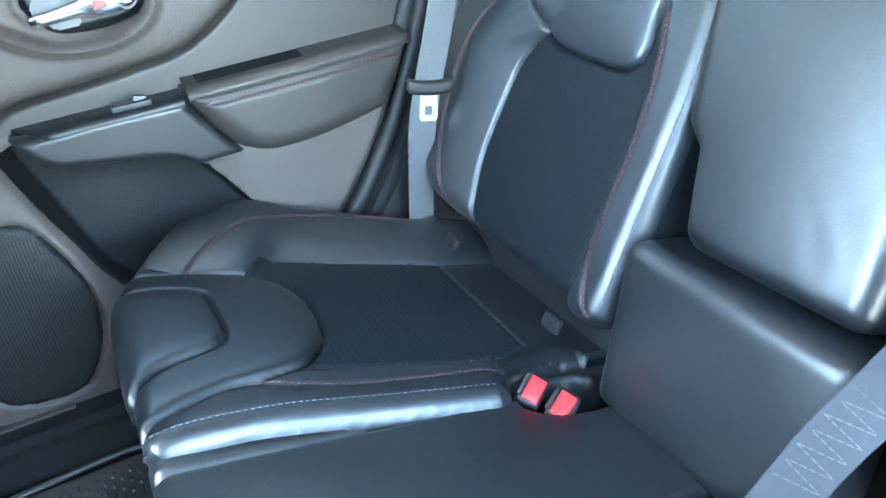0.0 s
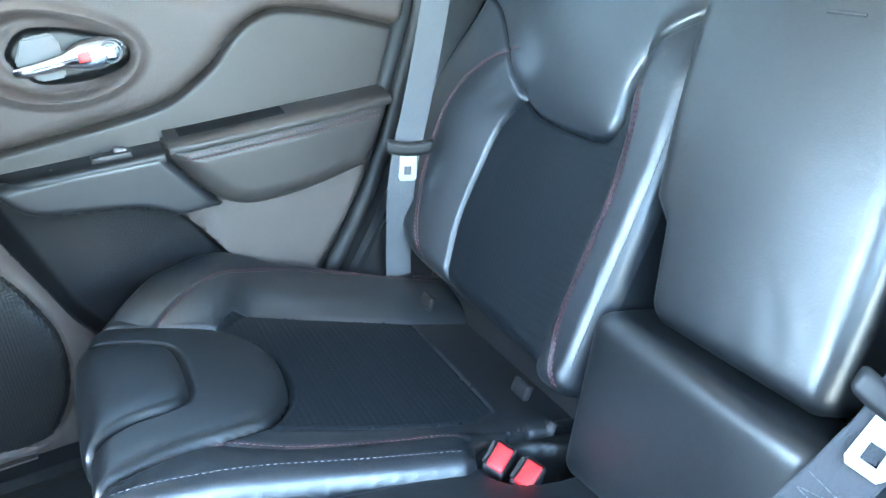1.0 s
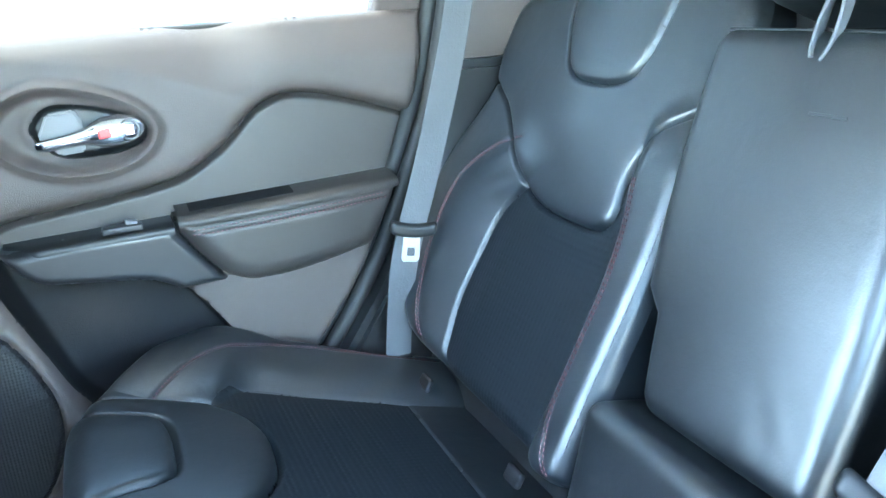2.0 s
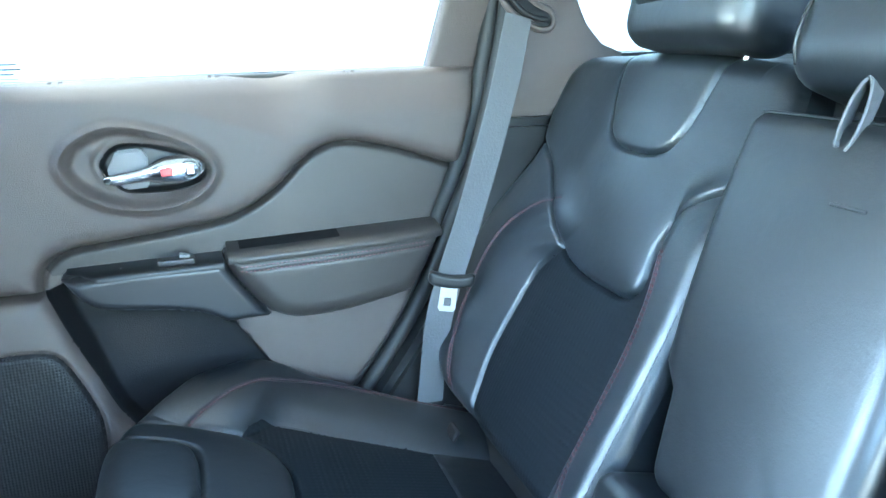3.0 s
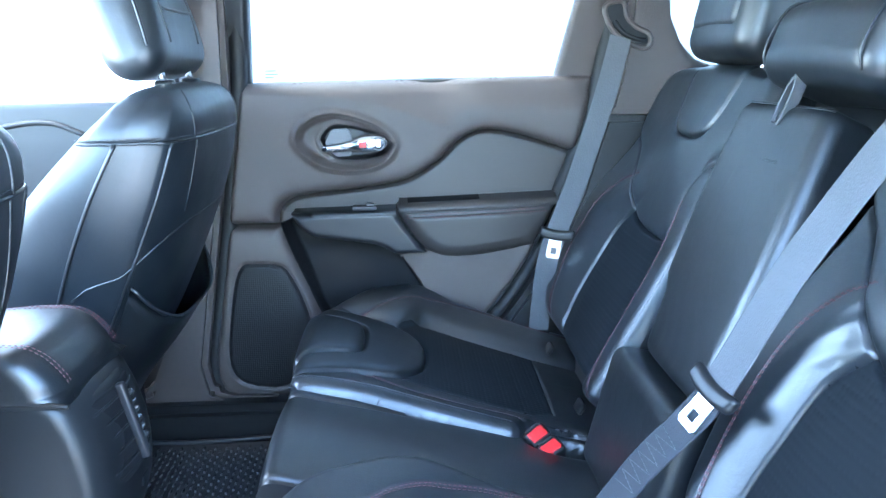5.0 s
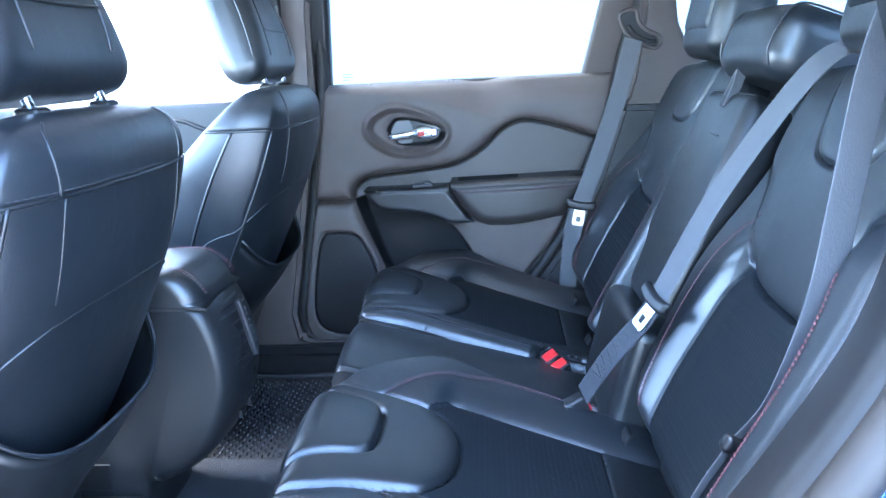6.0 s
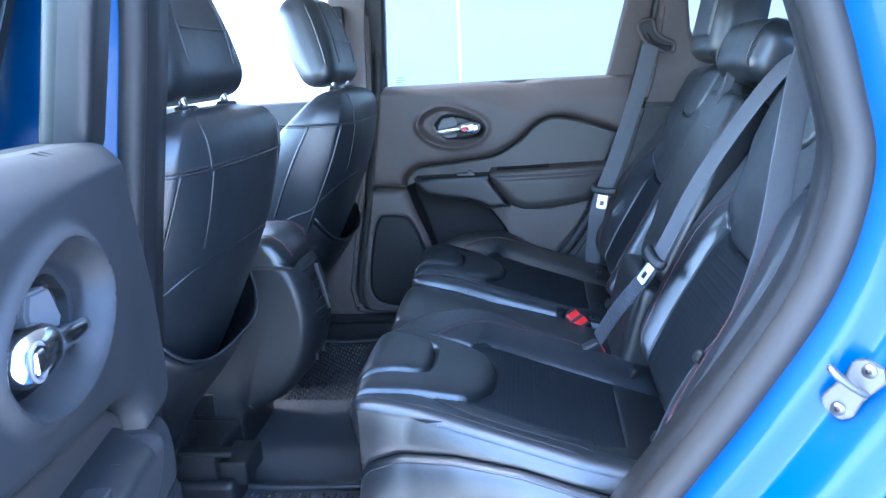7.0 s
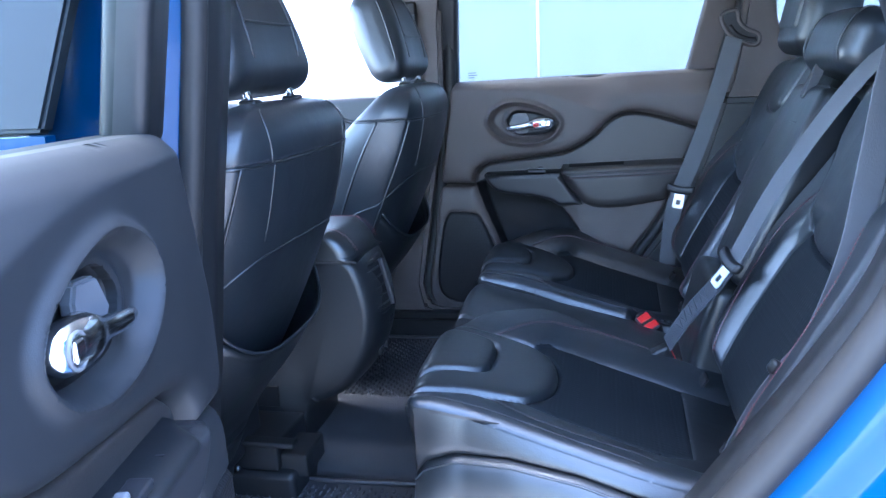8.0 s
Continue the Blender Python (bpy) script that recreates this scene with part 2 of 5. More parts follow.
def rounded(name, size, r, m, mat, parent=None, label="", n=10, warp=None):
    """A block with rounded edges, at the pose m; warp bends its points first."""
    h = np.array(size, float) / 2
    r = min(r, *h)
    verts, faces, seen = [], [], {}
    for ax in range(3):
        for sg in (-1, 1):
            b, c = (ax + 1) % 3, (ax + 2) % 3
            tb = [np.concatenate([np.linspace(-h[k], -h[k] + r, 5)[:-1], np.linspace(-h[k] + r, h[k] - r, n), np.linspace(h[k] - r, h[k], 5)[1:]]) for k in (b, c)]
            idx = {}
            for i, x in enumerate(tb[0]):
                for j, y in enumerate(tb[1]):
                    p = np.zeros(3)
                    p[ax], p[b], p[c] = sg * h[ax], x, y
                    key = tuple(np.round(p, 6))
                    if key not in seen:
                        q = np.clip(p, -(h - r), h - r)
                        d = p - q
                        w = q + d / max(np.linalg.norm(d), 1e-9) * r
                        seen[key] = len(verts)
                        w = warp(w) if warp else w
                        verts.append(m @ Vector(w))
                    idx[i, j] = seen[key]
            for i in range(len(tb[0]) - 1):
                for j in range(len(tb[1]) - 1):
                    f = (idx[i, j], idx[i + 1, j], idx[i + 1, j + 1], idx[i, j + 1])
                    faces.append(f if sg > 0 else f[::-1])
    return link(name, verts, faces, mat, parent, label)


def prism(name, poly, lo, hi, axis, mat, parent=None, label="", bevel=0.004, smooth=False):
    """A plate of an outline, drawn along an axis from lo to hi, with chamfered edges."""
    bm = bmesh.new()
    k = {"x": 0, "y": 1, "z": 2}[axis]
    def place(a, b, c):
        return {0: (c, a, b), 1: (a, c, b), 2: (a, b, c)}[k]
    bot = [bm.verts.new(place(a, b, lo)) for a, b in poly]
    top = [bm.verts.new(place(a, b, hi)) for a, b in poly]
    n = len(poly)
    bm.faces.new(bot[::-1])
    bm.faces.new(top)
    for i in range(n):
        bm.faces.new((bot[i], bot[(i + 1) % n], top[(i + 1) % n], top[i]))
    bmesh.ops.recalc_face_normals(bm, faces=bm.faces)
    if bevel:
        sharp = [e for e in bm.edges if len(e.link_faces) == 2 and e.calc_face_angle(0) > 0.6]
        bmesh.ops.bevel(bm, geom=sharp, offset=bevel, segments=2, affect="EDGES", clamp_overlap=True)
    return part(name, bm, mat, parent, label, smooth)


def loft(name, rings, mat, parent=None, label="", cap=True):
    """A skin over rings of the same number of points."""
    n = len(rings[0])
    verts = [p for r in rings for p in r]
    faces = [(i * n + j, i * n + (j + 1) % n, (i + 1) * n + (j + 1) % n, (i + 1) * n + j) for i in range(len(rings) - 1) for j in range(n)]
    if cap:
        faces += [tuple(range(n))[::-1], tuple((len(rings) - 1) * n + j for j in range(n))]
    return link(name, verts, faces, mat, parent, label)

# ---------------------------------------------------------------- shell of the car
floor = rounded("floor", (2.2, 1.46, 0.06), 0.01, pose(-0.3, MID, 0.028), CARPET, n=4)
tagged(floor, "dark carpeted car floor", "floor", kind="structure")
ground = link("ground", [(-60, -60, -0.36), (60, -60, -0.36), (60, 60, -0.36), (-60, 60, -0.36)], [(0, 1, 2, 3)],
              grain(material("pale_concrete", (0.42, 0.40, 0.37), 0.9), 60, 0.6, 0.01, "noise", 0.2))
tagged(ground, "pale worn concrete yard", "ground", kind="structure")
ceiling = rounded("ceiling", (2.05, 1.50, 0.05), 0.02, pose(0.305, MID, 1.285), ROOF, n=4)
tagged(ceiling, "grey fabric headliner under the roof", "headliner", kind="structure")
# added wall out of view, blocks low sky light from the rear
yard = prism("backdrop_rear_wall", [(-12, -0.36), (6, -0.36), (6, 2.6), (-12, 2.6)], 6.5, 6.7, "x", grain(material("render_wall", (0.12, 0.12, 0.125), 0.9), 40, 0.5, 0.01, "noise", 0.2), None, "", 0)
tagged(yard, "grey rendered yard wall behind the car", "wall", kind="structure")
wall_front = prism("wall_front", [(-0.72, 0.03), (0.80, 0.03), (0.80, 0.80), (-0.72, 0.80)], -1.50, -1.44, "x", PLASTIC_D, None, "", 0.01)
tagged(wall_front, "dark dashboard bulkhead at the front of the cabin", "wall", kind="structure")
# the pale building wall outside, across from the car
glow = bpy.data.materials.new("sunlit_wall")
glow.use_nodes = True
gn = glow.node_tree.nodes
gn["Principled BSDF"].inputs["Base Color"].default_value = (0.62, 0.64, 0.65, 1)
for i in range(8):
    w = link("backdrop", [(-9 + i * 2.2, 4.6 + 0.01 * (i % 2), -0.36), (-6.82 + i * 2.2, 4.6 + 0.01 * (i % 2), -0.36), (-6.82 + i * 2.2, 4.6, 5), (-9 + i * 2.2, 4.6, 5)], [(3, 2, 1, 0)], glow, smooth=False)
    tagged(w, "pale panel of a building wall across the yard", "wall", kind="structure")


# ---------------------------------------------------------------- rear seats
def cushion_line(v):
    return 0.14 * ease(np.clip(v / 0.36, 0, 1)) ** 2


PROFILE = curve([(-0.29, 0.085, 0.12), (-0.19, 0.045, 0.22), (-0.09, 0.014, 0.315), (-0.035, 0.0, 0.372), (-0.005, 0.002, 0.400),
                 (0.025, 0.018, 0.410), (0.06, 0.055, 0.402), (0.12, 0.12, 0.387), (0.2, 0.2, 0.367), (0.445, 0.445, 0.307), (0.57, 0.57, 0.2765)], 10)


def outboard_seat(yc, narrow, pit, label):
    """A rear seat: cushion and back, each cut along its seams. narrow: how far its outer bolster is drawn in."""
    root = thing("rear_seat", label, "car seat", "rear seats", (0.3, yc, 0.12))
    inv = Matrix.Translation((-0.3, -yc, -0.12))

    def uv(x, y):
        v = y - 0.39
        if v > 0.1:
            v = 0.1 + (v - 0.1) * narrow
        f = float(cushion_line(np.array(v)))
        return ((x - f) / (1 - f / 0.3) if x < 0.3 else x, v)

    def sq(v):
        return 0.1 + (v - 0.1) * narrow if v > 0.1 else v
    outer = sq(0.335)
    outline = [(-0.28, -0.20), (0.0, -0.205), (0.1, -0.205), (0.25, -0.225), (0.355, -0.24)] + ([(0.372, -0.232), (0.385, -0.205), (0.41, -0.19), (0.47, -0.183),
               (0.51, -0.19), (0.56, -0.2)] if pit else [(0.56, -0.25)]) + [(0.56, sq(0.217)), (0.443, sq(0.25)), (0.33, sq(0.305)), (0.214, outer), (0.15, outer), (0.10, outer - 0.005), (0.06, outer - 0.018), (0.03, outer - 0.035),
               (0.0, outer - 0.06), (-0.05, outer - 0.085), (-0.12, outer - 0.10), (-0.28, outer - 0.12)]
    outline = np.array(outline)
    crease_o = curve([(-0.02, sq(0.2)), (0.1, sq(0.15)), (0.168, sq(0.134)), (0.217, sq(0.172)), (0.33, sq(0.142)), (0.445, sq(0.108)), (0.57, sq(0.085))])
    crease_n = curve([(-0.3, -0.15), (0.0, -0.17), (0.05, -0.148), (0.107, -0.128), (0.2, -0.154), (0.37, -0.174), (0.57, -0.18)])
    big = curve([uv(0.168, 0.524), uv(0.205, 0.487), uv(0.224, 0.44), uv(0.226, 0.389), uv(0.215, 0.333), uv(0.184, 0.29), uv(0.14, 0.275), uv(0.091, 0.262), uv(0.03, 0.235), (-0.03, -0.18)])
    bigp = np.vstack([big, [(-0.1, -0.18), (-0.1, 0.1), uv(0.02, 0.55), uv(0.099, 0.542)]])
    small = curve([uv(-0.005, 0.495), uv(0.05, 0.492), uv(0.096, 0.478), uv(0.110, 0.45), uv(0.112, 0.40), uv(0.108, 0.352), uv(0.09, 0.332), uv(0.05, 0.315), uv(-0.005, 0.28), (-0.05, -0.09), (-0.06, 0.05)], 8, True)
    ins = np.vstack([curve([uv(0.168, 0.524), uv(0.19, 0.55), uv(0.217, 0.562), uv(0.33, 0.532), uv(0.43, 0.502)]), [uv(0.445, 0.498)],
                     [uv(0.44, 0.248)], curve([uv(0.40, 0.232), uv(0.338, 0.24), uv(0.25, 0.26), uv(0.178, 0.279)]), big[:61][::-1]])

    def fn(U, V, name=""):
        x = np.interp(U, PROFILE[:, 0], PROFILE[:, 1])
        z = np.interp(U, PROFILE[:, 0], PROFILE[:, 2])
        dx = np.interp(U + 0.004, PROFILE[:, 0], PROFILE[:, 1]) - np.interp(U - 0.004, PROFILE[:, 0], PROFILE[:, 1])
        dz = np.interp(U + 0.004, PROFILE[:, 0], PROFILE[:, 2]) - np.interp(U - 0.004, PROFILE[:, 0], PROFILE[:, 2])
        n = np.hypot(dx, dz)
        nx, nz = -dz / n, dx / n
        x = x + cushion_line(V) * np.clip(1 - U / 0.3, 0, 1)
        H = np.zeros(U.shape)
        co = np.interp(U, crease_o[:, 0], crease_o[:, 1])
        top = ease((U + 0.03) / 0.1)
        H += pad(V - co, 0.045, 0.033) * ease((U + 0.04) / 0.2)
        cn = np.interp(U, crease_n[:, 0], crease_n[:, 1])
        H += pad(cn - V, 0.022, 0.012) * top
        d_ins = signed(U, V, ins)
        H += pad(d_ins, 0.02, 0.0015) - 0.001
        sb = signed(U, V, bigp)
        H += pad(sb, 0.010, 0.011) * top
        ss = signed(U, V, small)
        H += pad(ss, 0.009, 0.007)
        H += groove(np.abs(ss), 0.0034, 0.009) + groove(np.abs(sb), 0.0032, 0.007)
        H += groove(np.abs(d_ins), 0.0020, 0.0014)
        H += groove(dist(U, V, stitch_o, False)[0], 0.003, 0.004) + groove(dist(U, V, stitch_n, False)[0], 0.003, 0.004)
        s = signed(U, V, outline)
        r = 0.028
        e = np.clip(r - s, 0, r)
        H -= (r - np.sqrt(np.maximum(r * r - e * e, 0))) * np.where(U < 0.5, 1, 0.3)
        # soft wrinkles of worn leather
        H += 0.0004 * np.sin(U * 60 + 3 * np.sin(V * 21)) * np.exp(-((V - co - 0.05) / 0.05) ** 2)
        return np.stack([x + nx * H - 0.3, V, z + nz * H - 0.12], -1)

    stitch_o = curve([uv(0.099, 0.542), uv(0.125, 0.575), uv(0.165, 0.615), uv(0.225, 0.650), uv(0.30, 0.66), uv(0.40, 0.632), uv(0.53, 0.590)])
    stitch_n = curve([uv(0.12, 0.268), uv(0.2, 0.236), uv(0.30, 0.219), uv(0.36, 0.214), uv(0.378, 0.2)])
    ridge = curve([(-0.02, -0.178), (0.05, -0.182), (0.15, -0.186), (0.25, -0.202), (0.355, -0.218)])
    front = np.array([(-0.3, -0.4), (-0.03, -0.4), (-0.03, 0.5), (-0.3, 0.5)])
    regions = [("pad_inset", small, LEATHER, ""), ("insert", ins, FABRIC, "dark perforated seat insert"),
               ("front_panel", front, LEATHER, ""),
               ("inner_bolster", np.vstack([crease_n, [(0.57, -0.5), (-0.3, -0.5)]]), LEATHER_B, ""),
               ("outer_bolster", np.vstack([crease_o, [(0.57, 0.6), (-0.3, 0.6)]]), LEATHER_B, ""),
               ("rear_panel", np.array([(0.42, -0.5), (0.6, -0.5), (0.6, 0.5), (0.42, 0.5)]), LEATHER, ""), ("thigh_pad", None, LEATHER, "")]
    sheet(fn, (-0.28, 0.56, -0.26, 0.37), 0.003, regions, root, (0.05, 0.0, -0.09), outline)

    def lay(line, off=0.0):
        q = fn(line[:, 0], line[:, 1])
        q[:, 2] += off
        return q
    for ofs in (-0.003, 0.003):
        stitches(lay(stitch_o + (0, ofs), 0.0006), RED_THREAD, root, label="red thread seam")
    stitches(lay(stitch_n + (0, 0.004), 0.0006), RED_THREAD if pit else GREY_THREAD, root, label="fine thread seam")
    stitches(lay(ridge, 0.0006), GREY_THREAD, root, label="grey thread seam")
    tube("piping", lay(curve([(-0.03, outer - 0.05), (-0.035, 0.1), (-0.035, 0.0), (-0.035, -0.1), (-0.03, -0.17), (-0.01, -0.19)]), 0.002), 0.0022, LEATHER_B, root)
    # lower valance under the cushion's near side and front
    def lean(w):
        q = w.copy()
        q[2] -= 0.245 * q[0] * max(0.0, min(1.0, (q[2] + 0.12) / 0.12))
        return q
    rounded("cushion_core", (0.46, 0.375, 0.25), 0.04, pose(-0.02, 0.015, 0.075), LEATHER_B, root, "", 8, lean)
    rounded("cushion_base", (0.53, 0.40, 0.22), 0.055, pose(0.015, 0.005, 0.03), LEATHER, root, "", 8)
    if not pit:
        # the side that faces the open door: an upper panel, and a fuller one below a curved seam
        us = np.linspace(-0.035, 0.50, 60)
        ve = np.interp(us, [-0.28, 0.0, 0.1, 0.25, 0.355, 0.56], [-0.20, -0.205, -0.205, -0.225, -0.24, -0.25])
        top = fn(us, ve - 0.003)
        top[:, 2] = fn(us, ve + 0.006)[:, 2] - 0.001
        xs = top[:, 0] + 0.3
        zc = np.interp(xs, [-0.01, 0.005, 0.017, 0.037, 0.08, 0.17, 0.273, 0.389, 0.5], [0.20, 0.262, 0.295, 0.320, 0.336, 0.338, 0.325, 0.295, 0.262]) - 0.12
        turn = 0.02 * (1 - ease((xs + 0.01) / 0.09)) ** 2
        def run(dy, z):
            q = top.copy()
            q[:, 1] += dy + turn * min(1.0, abs(dy) / 0.012)
            q[:, 2] = z
            return q
        f = np.minimum(zc, top[:, 2] - 0.006)
        rows = [top] + [run(-0.012 * math.sin(k * 1.5), top[:, 2] + (f - top[:, 2]) * k) for k in (0.12, 0.3, 0.5, 0.7, 0.88)] + [run(-0.010, f), run(-0.004, f - 0.003)]
        low = [run(-0.004, f - 0.003), run(-0.013, f - 0.004), run(-0.021, f - 0.010), run(-0.030, f - 0.024), run(-0.037, f - 0.048), run(-0.040, f - 0.08), run(-0.036, f - 0.13), run(-0.02, f - 0.20)]
        for nm, rr in (("side_panel", rows), ("lower_side_panel", low)):
            k = len(us)
            link(nm, [p for r in rr for p in r], [(i * k + j, (i + 1) * k + j, (i + 1) * k + j + 1, i * k + j + 1) for i in range(len(rr) - 1) for j in range(k - 1)], LEATHER, root)
        tube("piping", low[2][4:], 0.0022, LEATHER_B, root)
        uf = np.linspace(-0.27, 0.01, 40)
        e0 = fn(uf, np.full(40, -0.196))
        rr = [e0 + d for d in ((0, 0, 0), (0.012, -0.010, 0), (0.04, -0.013, -0.002), (0.09, -0.013, -0.010), (0.14, -0.008, -0.02))]
        link("front_side_panel", [p for r in rr for p in r], [(i * 40 + j, (i + 1) * 40 + j, (i + 1) * 40 + j + 1, i * 40 + j + 1) for i in range(4) for j in range(39)], LEATHER, root)

    # ---- the back: lying along a line that leans away, with soft bolsters either side of the insert
    D = np.array((0.399, 0.917))
    shift = 0.0 if pit else -0.036
    b_out = curve([(0.056, 0.06), (0.064, 0.13), (0.080, 0.195), (0.11, 0.242), (0.17, 0.272), (0.23, 0.289), (0.31, 0.299), (0.38, 0.297), (0.44, 0.288), (0.497, 0.279), (0.548, 0.287), (0.605, 0.286),
                   (0.637, 0.268), (0.652, 0.228), (0.656, 0.12), (0.658, 0.0), (0.656, -0.12), (0.648, -0.185), (0.625, -0.214), (0.57, -0.224), (0.495, -0.232), (0.40, -0.242), (0.30, -0.247),
                   (0.17, -0.246), (0.10, -0.247), (0.066, -0.238), (0.054, -0.19), (0.054, -0.06)], 6, True)
    cove = np.vstack([curve([(0.502, 0.33), (0.497, 0.266), (0.479, 0.228), (0.460, 0.190), (0.424, 0.139), (0.390, 0.098), (0.360, 0.066), (0.343, 0.034), (0.335, -0.015), (0.334, -0.072), (0.335, -0.105), (0.345, -0.126),
                             (0.365, -0.133), (0.40, -0.132), (0.425, -0.138), (0.452, -0.152), (0.476, -0.178), (0.495, -0.21), (0.510, -0.27)]), [(0.75, -0.3), (0.75, 0.36)]])
    u_pad = curve([(0.68, 0.118), (0.652, 0.112), (0.60, 0.099), (0.555, 0.076), (0.528, 0.056), (0.514, 0.025), (0.511, -0.036), (0.521, -0.072), (0.543, -0.089), (0.58, -0.097), (0.652, -0.102), (0.68, -0.104)])
    edge_l = curve([(0.40, 0.02), (0.358, 0.062), (0.309, 0.097), (0.240, 0.109), (0.165, 0.114), (0.098, 0.100), (0.04, 0.085)])
    edge_r = curve([(0.04, -0.160), (0.09, -0.158), (0.18, -0.160), (0.28, -0.160), (0.346, -0.153), (0.40, -0.14)])
    binsert = np.vstack([edge_l, edge_r])
    bst_o = curve([(0.421, 0.100), (0.412, 0.128), (0.395, 0.162), (0.345, 0.203), (0.265, 0.216), (0.19, 0.205), (0.13, 0.183), (0.085, 0.150)])
    bst_i = curve([(0.409, -0.170), (0.36, -0.183), (0.29, -0.193), (0.21, -0.192), (0.145, -0.192), (0.095, -0.206), (0.068, -0.222)])
    flank = curve([(0.47, -0.222), (0.40, -0.231), (0.30, -0.236), (0.17, -0.235), (0.10, -0.236)])

    def fb(W, V, name=""):
        di = signed(W, V, binsert)
        dc = signed(W, V, cove)
        du = signed(W, V, u_pad)
        so = signed(W, V, b_out)
        H = 0.016 - 0.07 * (W - 0.08)
        # bolsters: a slope up from the insert's seam to a rounded crest
        el = np.interp(W, edge_l[::-1, 0], edge_l[::-1, 1])
        er = np.interp(W, edge_r[:, 0], edge_r[:, 1])
        fade = (1 - ease((W - 0.30) / 0.20)) * (1 - ease(dc / 0.07))
        H += (0.030 if pit else 0.019) * np.sin(np.clip((V - el) / 0.105, 0, 1) * math.pi / 2) * fade * ease((W + 0.01) / 0.10)
        H += 0.028 * np.sin(np.clip((er - V) / 0.040, 0, 1) * math.pi / 2) * (1 - ease((W - 0.42) / 0.12)) * (1 - ease(dc / 0.045)) * ease((W + 0.01) / 0.08)
        H += pad(dc, 0.012, 0.007) + 0.010 * np.exp(-((V + 0.02) / 0.15) ** 2) * ease((W - 0.33) / 0.14)
        H += 0.004 * ease(di / 0.06) * (dc < 0)
        H += pad(du, 0.010, 0.005) + groove(np.abs(du), 0.0026, 0.006)
        H += groove(np.abs(di), 0.0026, 0.005) * (dc < 0.002) + groove(np.abs(dc), 0.0030, 0.008)
        H += groove(dist(W, V, bst_o, False)[0], 0.0022, 0.0022) + groove(dist(W, V, bst_i, False)[0], 0.0022, 0.0022)
        # drawn-in leather where the seams pull
        pull = np.exp(-((W - 0.37) / 0.05) ** 2) * np.exp(-((V - 0.10) / 0.05) ** 2)
        H += 0.0007 * pull * np.sin(W * 190 + V * 120) * (dc < 0)
        r = np.where(V < -0.17, 0.027, 0.034)
        e = np.clip(r - so, 0, r)
        H -= (r - np.sqrt(np.maximum(r * r - e * e, 0)))
        x = 0.4855 + W * D[0] - 0.917 * H
        z = 0.30 + W * D[1] + 0.399 * H
        Y = V if pit else np.where(V > 0.1, 0.1 + (V - 0.1) * 0.6, V)
        return np.stack([x - 0.3, Y + shift, z - 0.12], -1)

    regs = [("headrest_cove", u_pad, LEATHER_B, ""), ("shoulder_panel", cove, LEATHER_B, ""), ("back_insert", binsert, FABRIC, "dark perforated backrest insert"),
            ("outer_back_bolster", np.array([(0.0, 0.0), (0.75, 0.0), (0.75, 0.5), (0.0, 0.5)]), LEATHER_B, ""), ("inner_back_bolster", None, LEATHER_B, "")]
    sheet(fb, (0.045, 0.666, -0.258, 0.309), 0.003, regs, root, (0.085, 0.0, -0.035), b_out)

    def layb(line, ofs=0.0):
        q = fb(line[:, 0], line[:, 1])
        q[:, 0] -= ofs
        return q
    for ofs in (-0.003, 0.003):
        stitches(layb(bst_o + (0, ofs), 0.0008), RED_THREAD, root, label="red thread seam")
        stitches(layb(bst_i + (0, ofs), 0.0008), RED_THREAD, root, label="red thread seam")
    stitches(layb(flank, 0.0008), GREY_THREAD, root, 0.005, 0.003, label="grey thread seam")
    rounded("back_shell", (0.07, 0.46, 0.62), 0.02, pose(0.385, 0.02 + shift, 0.40, 0, 26, 0), PLASTIC_D, root, "", 4)
    # headrest on two posts
    def puff(w):
        q = w.copy()
        q[0] -= 0.012 * math.cos(q[1] * 9)
        q[1] *= 1.0 - 0.25 * max(0, q[2]) / 0.12
        return q
    hr = rounded("headrest", (0.115, 0.240, 0.205), 0.036, pose(0.785 - 0.3, -0.045 + shift, 0.990 - 0.12, 0, 12, 0), LEATHER, root, "", 10, puff)
    rounded("face_pad", (0.03, 0.17, 0.15), 0.014, pose(0.785 - 0.3, -0.045 + shift, 0.990 - 0.12, 0, 12, 0) @ pose(-0.058, 0, 0.02), LEATHER_B, hr, "", 8)
    for dy in (-0.07, 0.07):
        tube("post", [(0.762 - 0.3, -0.045 + shift + dy, 0.86 - 0.12), (0.780 - 0.3, -0.045 + shift + dy, 0.93 - 0.12)], 0.006, CHROME, hr)
    # child-seat anchor loops where cushion and back meet
    for dy in (-0.135, 0.135):
        c = Vector((0.475 - 0.3, dy, 0.325 - 0.12))
        rounded("anchor_cap", (0.010, 0.034, 0.022), 0.005, Matrix.Translation(c) @ pose(0.012, 0, -0.006, 0, 30, 0), HOLLOW, root, "", 4)
    return root


far_seat = outboard_seat(0.39, 1.0, True, "black leather rear seat with red stitching, by the closed door")
near_seat = outboard_seat(-0.31, 0.75, False, "black leather rear seat with red stitching, by the open door")

# ---------------------------------------------------------------- middle seat
mid = thing("middle_seat", "black leather middle seat with the armrest folded up", "car seat", "rear seats", (0.3, MID, 0.12))
o = Vector((0.3, MID, 0.12))


